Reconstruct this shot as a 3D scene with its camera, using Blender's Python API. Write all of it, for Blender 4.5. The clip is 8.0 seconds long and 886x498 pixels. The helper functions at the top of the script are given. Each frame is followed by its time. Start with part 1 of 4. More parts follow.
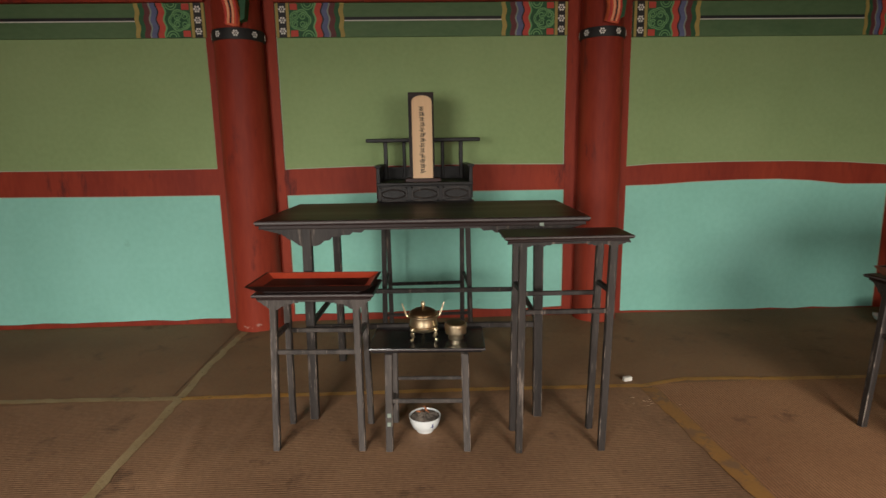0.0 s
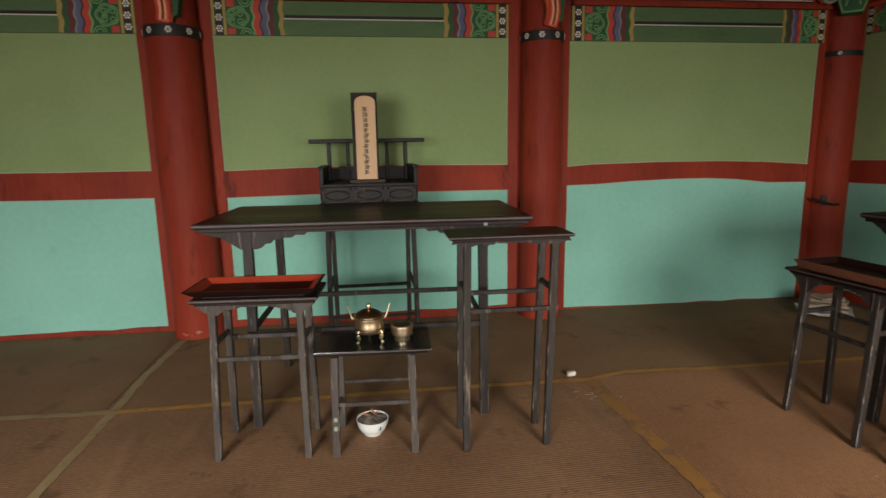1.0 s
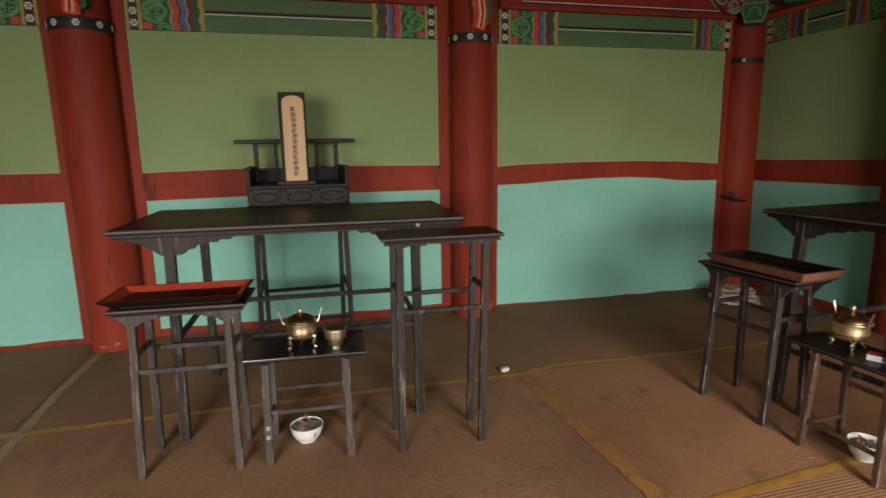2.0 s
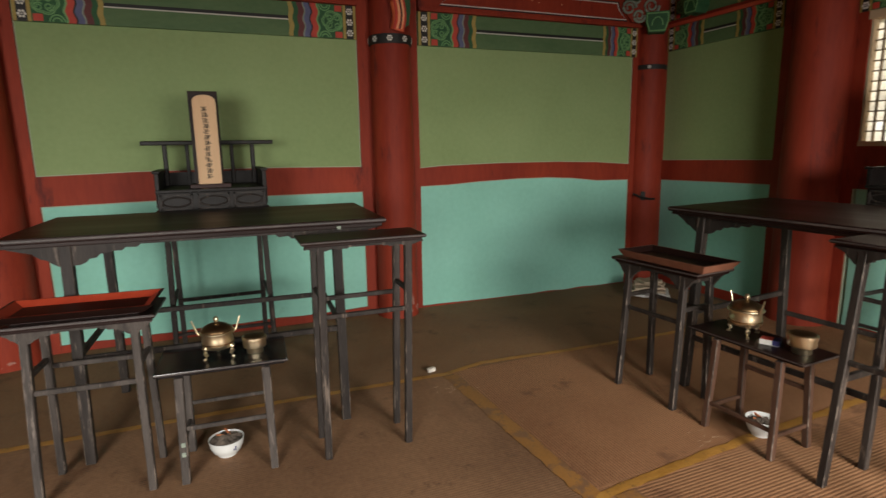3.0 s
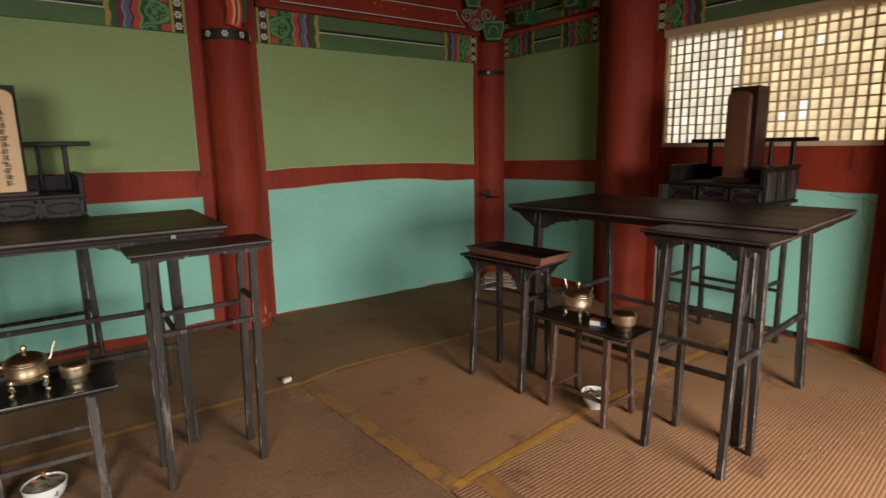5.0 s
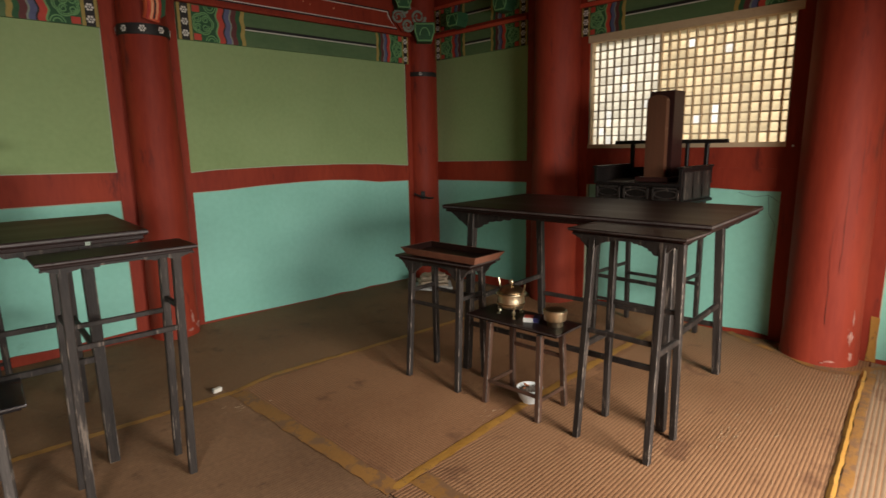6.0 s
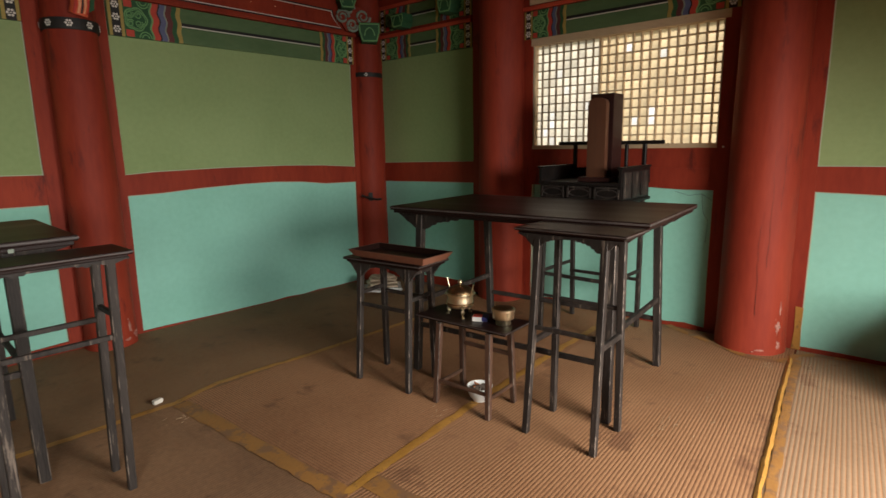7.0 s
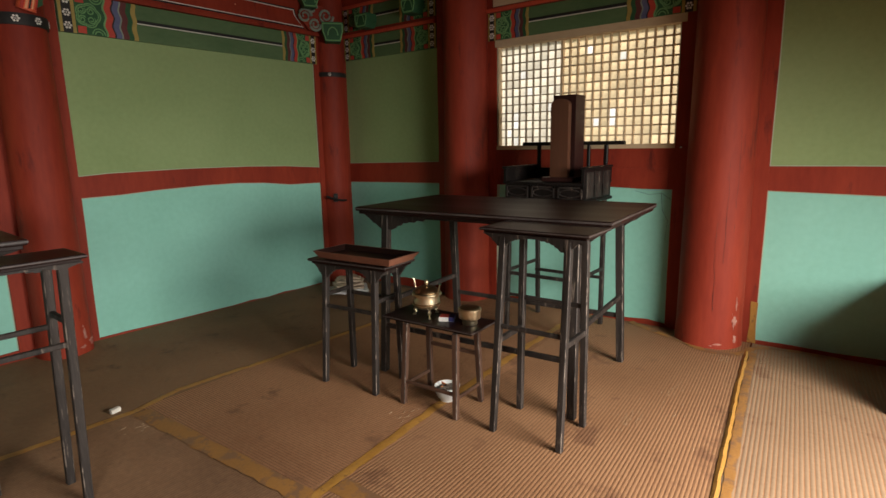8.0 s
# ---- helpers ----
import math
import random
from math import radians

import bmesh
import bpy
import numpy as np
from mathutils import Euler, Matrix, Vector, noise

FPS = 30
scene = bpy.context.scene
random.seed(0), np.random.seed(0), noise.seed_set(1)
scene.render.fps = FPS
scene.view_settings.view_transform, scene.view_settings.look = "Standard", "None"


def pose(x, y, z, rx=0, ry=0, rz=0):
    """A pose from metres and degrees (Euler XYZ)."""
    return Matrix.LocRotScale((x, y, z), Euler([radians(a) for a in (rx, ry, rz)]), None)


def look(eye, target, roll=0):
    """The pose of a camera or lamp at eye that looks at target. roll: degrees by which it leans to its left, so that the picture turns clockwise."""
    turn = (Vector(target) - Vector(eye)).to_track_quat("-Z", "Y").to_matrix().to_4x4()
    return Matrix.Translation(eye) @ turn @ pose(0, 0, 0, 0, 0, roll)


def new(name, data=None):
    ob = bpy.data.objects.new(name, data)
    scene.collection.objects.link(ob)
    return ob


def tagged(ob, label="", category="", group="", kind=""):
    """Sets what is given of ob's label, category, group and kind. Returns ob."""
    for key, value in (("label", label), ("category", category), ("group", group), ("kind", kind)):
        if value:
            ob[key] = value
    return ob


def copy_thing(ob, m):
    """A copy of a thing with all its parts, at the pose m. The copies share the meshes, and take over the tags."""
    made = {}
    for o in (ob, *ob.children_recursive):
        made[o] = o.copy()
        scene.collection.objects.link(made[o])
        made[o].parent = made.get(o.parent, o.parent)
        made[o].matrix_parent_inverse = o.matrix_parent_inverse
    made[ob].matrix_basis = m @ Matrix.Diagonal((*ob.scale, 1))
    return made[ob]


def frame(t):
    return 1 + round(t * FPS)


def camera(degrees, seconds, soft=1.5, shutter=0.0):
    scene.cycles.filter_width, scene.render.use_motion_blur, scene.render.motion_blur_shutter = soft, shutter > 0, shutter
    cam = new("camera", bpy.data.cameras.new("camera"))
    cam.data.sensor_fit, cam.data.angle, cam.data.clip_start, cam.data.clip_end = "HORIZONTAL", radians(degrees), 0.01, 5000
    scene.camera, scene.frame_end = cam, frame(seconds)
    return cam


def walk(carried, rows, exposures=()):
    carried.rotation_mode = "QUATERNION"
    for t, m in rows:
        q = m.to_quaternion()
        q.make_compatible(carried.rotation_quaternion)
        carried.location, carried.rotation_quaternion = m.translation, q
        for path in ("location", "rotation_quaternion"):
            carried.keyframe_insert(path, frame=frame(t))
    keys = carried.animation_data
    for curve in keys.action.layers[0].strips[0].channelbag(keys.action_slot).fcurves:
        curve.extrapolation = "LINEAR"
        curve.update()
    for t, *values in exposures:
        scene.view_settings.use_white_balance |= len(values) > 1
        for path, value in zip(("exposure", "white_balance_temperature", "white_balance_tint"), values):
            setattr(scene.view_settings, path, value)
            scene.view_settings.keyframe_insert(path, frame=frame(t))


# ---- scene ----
cam = camera(77.2, 8.0, shutter=0.5)
PATH = [
    (0, (0.135, 0.083, 1.289), (0.221, 2.049, 0.93), -1.0),
    (0.5, (0.147, 0.082, 1.288), (0.305, 2.043, 0.929), -1.1),
    (1, (0.15, 0.081, 1.288), (0.421, 2.03, 0.929), -1.0),
    (1.5, (0.154, 0.076, 1.294), (0.535, 2.006, 0.932), -1.0),
    (3, (0.184, 0.066, 1.297), (0.929, 1.886, 0.932), -1.0),
    (3.5, (0.194, 0.06, 1.292), (1.055, 1.829, 0.929), -1.1),
    (4, (0.201, 0.053, 1.295), (1.176, 1.761, 0.929), -1.1),
    (4.5, (0.207, 0.049, 1.299), (1.289, 1.69, 0.931), -1.1),
    (6, (0.22, 0.035, 1.299), (1.576, 1.458, 0.929), -1.0),
    (6.5, (0.22, 0.033, 1.299), (1.644, 1.387, 0.93), -1.0),
    (7, (0.222, 0.029, 1.3), (1.703, 1.32, 0.93), -1.0),
    (7.5, (0.224, 0.025, 1.298), (1.752, 1.262, 0.929), -1.0),
    (8, (0.225, 0.024, 1.299), (1.782, 1.224, 0.929), -1.0),
]
walk(cam, [(t, look(e, g, r)) for t, e, g, r in PATH])

scene.view_settings.exposure = -0.06

# ---- world, sun and daylight in the doorways ----
world = bpy.data.worlds.new("sky")
scene.world = world
world.use_nodes = True
wn = world.node_tree
sky = wn.nodes.new("ShaderNodeTexSky")
sky.sky_type, sky.sun_disc = "NISHITA", False
sky.sun_elevation, sky.sun_rotation = radians(31), radians(95)
wn.links.new(sky.outputs[0], wn.nodes["Background"].inputs[0])
wn.nodes["Background"].inputs[1].default_value = 0.15
sun = new("sun", bpy.data.lights.new("sun", "SUN"))
sun.data.energy, sun.data.angle, sun.data.color = 5.6, radians(10), (1, 0.94, 0.84)
sun.matrix_world = look((30, -3, 18), (0, 0, 0))


def doorway_light(m, width, height, power, color, spread=150):
    """Daylight in the opening of a door, leaning down as light from the sky does."""
    lamp = new("doorway_light", bpy.data.lights.new("doorway_light", "AREA"))
    lamp.data.shape, lamp.data.size, lamp.data.size_y = "RECTANGLE", width, height
    lamp.data.energy, lamp.data.color, lamp.data.spread = power, color, radians(spread)
    lamp.matrix_world = m


SOUTH, WEST = -1.75, -3.75
DOORS = ((-2.3, -0.8), (1.1, 2.6))
doorway_light(pose(1.85, SOUTH + 0.06, 1.35, 90 - 38, 0, -14), 1.4, 1.1, 116, (1, 0.94, 0.86), 114)
doorway_light(pose(-1.55, SOUTH + 0.06, 1.35, 90 - 26, 0, -3), 1.4, 1.1, 75, (1, 0.95, 0.88), 96)


# ---- materials ----
def material(name, c1, c2, rough=0.6, scale=6.0, grain=60.0, bump=0.15, metal=0.0, stretch=(1, 1, 1), spec=0.5, wear=None, wear_at=0.62, rough2=None, spread=0.0):
    """Two colours mixed at a coarse and a fine scale, optional worn patches, with fine relief."""
    m = bpy.data.materials.new(name)
    m.use_nodes = True
    t, p = m.node_tree, m.node_tree.nodes["Principled BSDF"]
    n, l = t.nodes.new, t.links.new
    tc, mp = n("ShaderNodeTexCoord"), n("ShaderNodeMapping")
    mp.inputs["Scale"].default_value = stretch
    l(tc.outputs["Object"], mp.inputs[0])
    a, b = n("ShaderNodeTexNoise"), n("ShaderNodeTexNoise")
    for nd, sc, de in ((a, scale, 5), (b, grain, 3)):
        nd.inputs["Scale"].default_value, nd.inputs["Detail"].default_value = sc, de
        l(mp.outputs[0], nd.inputs["Vector"])
    av = n("ShaderNodeMath")
    av.operation = "MULTIPLY_ADD"
    l(b.outputs[0], av.inputs[0])
    av.inputs[1].default_value = 0.45
    l(a.outputs[0], av.inputs[2])
    ramp = n("ShaderNodeMapRange")
    ramp.inputs[1].default_value, ramp.inputs[2].default_value = 0.5, 0.95
    l(av.outputs[0], ramp.inputs[0])
    mx = n("ShaderNodeMix")
    mx.data_type = "RGBA"
    mx.inputs[6].default_value, mx.inputs[7].default_value = (*c1, 1), (*c2, 1)
    l(ramp.outputs[0], mx.inputs[0])
    out = mx.outputs[2]
    if wear:
        w = n("ShaderNodeTexNoise")
        w.inputs["Scale"].default_value, w.inputs["Detail"].default_value, w.inputs["Roughness"].default_value = scale * 2.3, 8, 0.7
        l(mp.outputs[0], w.inputs["Vector"])
        wr = n("ShaderNodeMapRange")
        wr.inputs[1].default_value, wr.inputs[2].default_value = wear_at, wear_at + 0.08
        l(w.outputs[0], wr.inputs[0])
        m2 = n("ShaderNodeMix")
        m2.data_type = "RGBA"
        l(wr.outputs[0], m2.inputs[0])
        l(out, m2.inputs[6])
        m2.inputs[7].default_value = (*wear, 1)
        out = m2.outputs[2]
    if spread:
        oi, hv = n("ShaderNodeObjectInfo"), n("ShaderNodeHueSaturation")
        vr = n("ShaderNodeMapRange")
        vr.inputs[3].default_value, vr.inputs[4].default_value = 1 - spread, 1 + spread
        l(oi.outputs["Random"], vr.inputs[0])
        l(vr.outputs[0], hv.inputs["Value"])
        l(out, hv.inputs["Color"])
        out = hv.outputs[0]
    l(out, p.inputs["Base Color"])
    rr = n("ShaderNodeMapRange")
    rr.inputs[3].default_value, rr.inputs[4].default_value = rough, rough2 if rough2 else min(1, rough + 0.15)
    l(a.outputs[0], rr.inputs[0])
    l(rr.outputs[0], p.inputs["Roughness"])
    p.inputs["Metallic"].default_value = metal
    p.inputs["Specular IOR Level"].default_value = spec
    bp = n("ShaderNodeBump")
    bp.inputs["Strength"].default_value, bp.inputs["Distance"].default_value = bump, 0.01
    l(av.outputs[0], bp.inputs["Height"])
    l(bp.outputs[0], p.inputs["Normal"])
    return m


GREEN_UP = material("olive_green_plaster_paint", (0.240, 0.335, 0.142), (0.298, 0.398, 0.182), 0.75, 1.3, 30, 0.1, spec=0.3)
PALE_EDGE = material("pale_bare_plaster", (0.36, 0.42, 0.30), (0.46, 0.52, 0.38), 0.8, 5)
GREEN_LOW = material("turquoise_plaster_paint", (0.25, 0.56, 0.45), (0.31, 0.65, 0.54), 0.75, 1.2, 25, 0.1, spec=0.3, wear=(0.23, 0.50, 0.39), wear_at=0.66)
# Dark upright streaks: drips, plus some of the columns' shade put into the colour.
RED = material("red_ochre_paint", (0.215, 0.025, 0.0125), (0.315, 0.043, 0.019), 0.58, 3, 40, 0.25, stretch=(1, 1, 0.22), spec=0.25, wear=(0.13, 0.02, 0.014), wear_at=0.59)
RED_LINE = material("bright_red_paint", (0.5, 0.06, 0.03), (0.6, 0.09, 0.04), 0.6, 8)
LACQUER = material("black_brown_lacquer", (0.011, 0.0048, 0.0040), (0.022, 0.0098, 0.0078), 0.28, 3, 35, 0.12, stretch=(0.3, 2, 2), wear=(0.07, 0.043, 0.035), wear_at=0.66, rough2=0.5, spec=0.18)
LEG_WOOD = material("worn_dark_wood", (0.011, 0.0085, 0.0075), (0.044, 0.035, 0.030), 0.5, 6, 70, 0.4, stretch=(3, 3, 0.3), wear=(0.16, 0.125, 0.10), wear_at=0.58, spec=0.3)
WORN_EDGE = material("wood_rubbed_pale_at_edges", (0.018, 0.014, 0.012), (0.06, 0.046, 0.038), 0.55, 7, 70, 0.3, stretch=(1, 1, 0.5), wear=(0.22, 0.175, 0.14), wear_at=0.52)
GREYED_WOOD = material("greyed_bare_wood", (0.024, 0.020, 0.018), (0.085, 0.071, 0.062), 0.6, 6, 70, 0.4, stretch=(3, 3, 0.3), wear=(0.20, 0.165, 0.14), wear_at=0.58, spec=0.3)
BEAD = material("rubbed_edge_wood", (0.035, 0.027, 0.025), (0.09, 0.072, 0.066), 0.45, 9, 70, 0.2, stretch=(1, 1, 1), wear=(0.02, 0.015, 0.014), wear_at=0.58)
GLOSS_BLACK = material("glossy_black_lacquer", (0.008, 0.007, 0.008), (0.015, 0.012, 0.012), 0.12, 4, 50, 0.05, rough2=0.3)
BROWN_WOOD = material("brown_stained_wood", (0.06, 0.03, 0.018), (0.11, 0.055, 0.035), 0.45, 5, 60, 0.25, stretch=(3, 3, 0.3), wear=(0.16, 0.09, 0.06), wear_at=0.66)
TRAY_RED = material("red_lacquered_tray_inside", (0.40, 0.045, 0.02), (0.52, 0.07, 0.03), 0.35, 6, 50, 0.1)
TRAY_BROWN = material("reddish_brown_tray_wood", (0.16, 0.06, 0.035), (0.24, 0.10, 0.06), 0.45, 6, 50, 0.1)
BRASS = material("polished_brass", (0.80, 0.66, 0.42), (0.89, 0.76, 0.53), 0.24, 7, 50, 0.05, metal=1.0, wear=(0.42, 0.29, 0.14), wear_at=0.66, rough2=0.46)
BRASS_DARK = material("tarnished_brass", (0.26, 0.165, 0.08), (0.40, 0.27, 0.14), 0.28, 7, 50, 0.05, metal=1.0, rough2=0.5)
CERAMIC = material("white_glazed_ceramic", (0.66, 0.68, 0.66), (0.74, 0.75, 0.72), 0.15, 6, 30, 0.03)
ASH = material("grey_incense_ash", (0.06, 0.048, 0.038), (0.17, 0.135, 0.105), 0.9, 25, 120, 0.6)
EMBER_BROWN = material("burnt_orange_stub", (0.30, 0.09, 0.03), (0.42, 0.16, 0.06), 0.8, 20)
PALE_WOOD = material("pale_tablet_wood", (0.60, 0.37, 0.19), (0.70, 0.46, 0.26), 0.5, 3, 60, 0.08, stretch=(4, 4, 0.3))
TABLET_BROWN = material("reddish_tablet_wood", (0.075, 0.028, 0.014), (0.115, 0.044, 0.022), 0.45, 3, 60, 0.1, stretch=(4, 4, 0.3))
CHAIR_BLACK = material("black_stained_chair_wood", (0.005, 0.0042, 0.004), (0.013, 0.010, 0.009), 0.38, 5, 60, 0.2, stretch=(2, 2, 0.5), wear=(0.05, 0.038, 0.032), wear_at=0.64, spec=0.22)
CASE_RED = material("dark_red_case_lacquer", (0.020, 0.006, 0.005), (0.034, 0.010, 0.008), 0.45, 4, 50, 0.1, spec=0.3)
INK = material("black_ink", (0.012, 0.011, 0.01), (0.02, 0.02, 0.018), 0.7, 10)
B_GREEN = material("beam_green_paint", (0.075, 0.145, 0.058), (0.11, 0.185, 0.08), 0.65, 5, 40, 0.2, stretch=(0.4, 1, 1))
B_LIGHT = material("light_green_paint", (0.14, 0.32, 0.12), (0.19, 0.40, 0.16), 0.65, 8)
B_DARK = material("deep_green_paint", (0.018, 0.08, 0.03), (0.03, 0.12, 0.045), 0.65, 8)
B_ORANGE = material("orange_red_paint", (0.66, 0.10, 0.04), (0.78, 0.16, 0.06), 0.6, 8)
B_PEACH = material("peach_paint", (0.80, 0.36, 0.18), (0.86, 0.45, 0.25), 0.6, 8)
B_BLUE = material("dull_blue_paint", (0.085, 0.095, 0.19), (0.13, 0.145, 0.26), 0.6, 8)
B_CRIMSON = material("crimson_paint", (0.46, 0.045, 0.03), (0.56, 0.075, 0.045), 0.6, 8)
B_MAROON = material("maroon_paint", (0.10, 0.025, 0.025), (0.14, 0.036, 0.034), 0.6, 8)
B_YELLOW = material("ochre_yellow_paint", (0.34, 0.25, 0.06), (0.42, 0.32, 0.09), 0.6, 8)
B_BLACK = material("black_paint", (0.008, 0.008, 0.008), (0.016, 0.015, 0.014), 0.55, 8)
B_WHITE = material("white_paint", (0.7, 0.68, 0.62), (0.8, 0.78, 0.73), 0.6, 8)
B_GREY = material("grey_green_paint", (0.20, 0.25, 0.20), (0.28, 0.33, 0.27), 0.6, 8)
# Raised in tone to carry the paper's glow on the right-hand bars.
SASH = material("pale_bare_wood", (0.50, 0.37, 0.23), (0.62, 0.48, 0.31), 0.7, 5, 60, 0.2, stretch=(0.3, 1, 1), wear=(0.33, 0.24, 0.15), wear_at=0.62)
# Darker copy for the left-hand bars, their backlit shade put into the colour.
SASH_BACKLIT = material("backlit_lattice_wood", (0.24, 0.19, 0.13), (0.34, 0.27, 0.19), 0.7, 5, 60, 0.2, stretch=(0.3, 1, 1))
MAT = material("brown_woven_straw", (0.245, 0.120, 0.056), (0.335, 0.178, 0.089), 0.6, 1.5, 45, 0.3, wear=(0.165, 0.078, 0.040), wear_at=0.565, spec=0.35)
MAT_BROWN = material("mottled_brown_woven_straw", (0.14, 0.074, 0.039), (0.27, 0.152, 0.080), 0.6, 1.7, 45, 0.3, wear=(0.10, 0.054, 0.030), wear_at=0.575, spec=0.35)
MAT_MID = material("dusty_brown_woven_straw", (0.235, 0.110, 0.052), (0.37, 0.190, 0.094), 0.6, 1.7, 45, 0.3, wear=(0.165, 0.080, 0.042), wear_at=0.59, spec=0.35)
MAT_DARK = material("darkened_woven_straw", (0.135, 0.080, 0.041), (0.22, 0.132, 0.066), 0.65, 1.5, 45, 0.3, wear=(0.09, 0.060, 0.033), wear_at=0.58, spec=0.35)
MAT_PALE = material("pale_woven_straw", (0.235, 0.150, 0.088), (0.30, 0.196, 0.118), 0.6, 1.5, 45, 0.3, wear=(0.23, 0.13, 0.072), wear_at=0.58, spec=0.4)
STRAW_THREAD = material("dark_binding_thread", (0.145, 0.067, 0.032), (0.215, 0.107, 0.052), 0.7, 2.0, 45, 0.2, spec=0.3)
THREAD_FADED = material("faded_binding_thread", (0.150, 0.078, 0.040), (0.235, 0.128, 0.067), 0.7, 2.0, 45, 0.2, spec=0.3)
TAPE = material("ochre_cloth_tape", (0.31, 0.146, 0.024), (0.43, 0.215, 0.042), 0.5, 9, 70, 0.4, wear=(0.20, 0.10, 0.03), wear_at=0.56)
TAPE_WORN = material("worn_ochre_tape", (0.24, 0.112, 0.030), (0.33, 0.155, 0.038), 0.55, 4, 60, 0.3, wear=(0.19, 0.098, 0.048), wear_at=0.49)
TAPE_OLD = material("faded_cloth_tape", (0.24, 0.16, 0.07), (0.33, 0.24, 0.12), 0.6, 9, 70, 0.3, wear=(0.15, 0.09, 0.04), wear_at=0.58)
STONE_WHITE = material("white_chalky_block", (0.62, 0.58, 0.5), (0.72, 0.68, 0.6), 0.8, 12)
PAPERBAG = material("beige_crumpled_paper", (0.40, 0.31, 0.22), (0.52, 0.42, 0.31), 0.75, 12)
FOIL = material("grey_plastic_film", (0.35, 0.35, 0.34), (0.6, 0.6, 0.58), 0.25, 20)
IRON = material("black_iron", (0.015, 0.014, 0.013), (0.03, 0.027, 0.025), 0.45, 20, metal=0.6)
CARD_RED = material("red_printed_card", (0.45, 0.05, 0.04), (0.5, 0.07, 0.05), 0.5, 10)
CARD_BLUE = material("dark_blue_card", (0.02, 0.02, 0.10), (0.03, 0.03, 0.14), 0.5, 10)
SOIL = material("pale_yard_soil", (0.34, 0.28, 0.2), (0.42, 0.35, 0.26), 0.95, 0.8, 12, 0.4)
PLANK = material("dark_floorboards", (0.07, 0.045, 0.03), (0.12, 0.08, 0.05), 0.6, 3)
CEIL = material("brown_red_ceiling_boards", (0.10, 0.03, 0.02), (0.16, 0.05, 0.03), 0.7, 3)


def paper_material(name, tint, through_part):
    """Window paper: scatters light back and lets part of it through."""
    m = bpy.data.materials.new(name)
    m.use_nodes = True
    t = m.node_tree
    t.nodes.remove(t.nodes["Principled BSDF"])
    n, l = t.nodes.new, t.links.new
    d, tr, mx, no, tc = n("ShaderNodeBsdfDiffuse"), n("ShaderNodeBsdfTranslucent"), n("ShaderNodeMixShader"), n("ShaderNodeTexNoise"), n("ShaderNodeTexCoord")
    l(tc.outputs["Object"], no.inputs["Vector"])
    no.inputs["Scale"].default_value, no.inputs["Detail"].default_value = 7, 6
    c = n("ShaderNodeMix")
    c.data_type = "RGBA"
    c.inputs[6].default_value, c.inputs[7].default_value = (*[v * 0.72 for v in tint], 1), (*tint, 1)
    mr = n("ShaderNodeMapRange")
    mr.inputs[1].default_value, mr.inputs[2].default_value = 0.35, 0.6
    l(no.outputs[0], mr.inputs[0])
    l(mr.outputs[0], c.inputs[0])
    oi, hv, vr = n("ShaderNodeObjectInfo"), n("ShaderNodeHueSaturation"), n("ShaderNodeMapRange")
    vr.inputs[3].default_value, vr.inputs[4].default_value = 0.82, 1.03
    l(oi.outputs["Random"], vr.inputs[0])
    l(vr.outputs[0], hv.inputs["Value"])
    l(c.outputs[2], hv.inputs["Color"])
    l(hv.outputs[0], tr.inputs[0])
    d.inputs[0].default_value = (0.6, 0.55, 0.45, 1)
    mx.inputs[0].default_value = through_part
    l(d.outputs[0], mx.inputs[1])
    l(tr.outputs[0], mx.inputs[2])
    l(mx.outputs[0], t.nodes["Material Output"].inputs[0])
    return m


PAPER = paper_material("window_paper", (0.97, 0.93, 0.84), 0.88)
PAPER_YELLOW = paper_material("yellowed_window_paper", (0.97, 0.87, 0.69), 0.86)
PAPER_NEW = paper_material("fresh_window_paper", (0.98, 0.97, 0.94), 0.94)


# ---- shaping helpers ----
def part(name, bm, mat, parent=None, label="", smooth=False):
    me = bpy.data.meshes.new(name)
    bmesh.ops.recalc_face_normals(bm, faces=bm.faces)
    if smooth:
        for f in bm.faces:
            f.smooth = True
    bm.to_mesh(me)
    bm.free()
    me.materials.append(mat)
    if smooth:
        me.set_sharp_from_angle(angle=radians(40))
    ob = new(name, me)
    if parent:
        ob.parent = parent
    if label:
        ob["label"] = label
    return ob


def thing(name, m, label, category, group=""):
    ob = new(name)
    ob.empty_display_size = 0.1
    ob.matrix_world = m
    return tagged(ob, label, category, group)


def box(bm, x0, y0, z0, x1, y1, z1, bevel=0.0):
    r = bmesh.ops.create_cube(bm, size=1, matrix=Matrix.Translation(((x0 + x1) / 2, (y0 + y1) / 2, (z0 + z1) / 2)) @ Matrix.Diagonal((x1 - x0, y1 - y0, z1 - z0, 1)))
    if bevel:
        es = {e for v in r["verts"] for e in v.link_edges}
        bmesh.ops.bevel(bm, geom=list(es), offset=bevel, segments=2, affect="EDGES", profile=0.6)
    return bm


def B(*a, **k):
    return box(bmesh.new(), *a, **k)


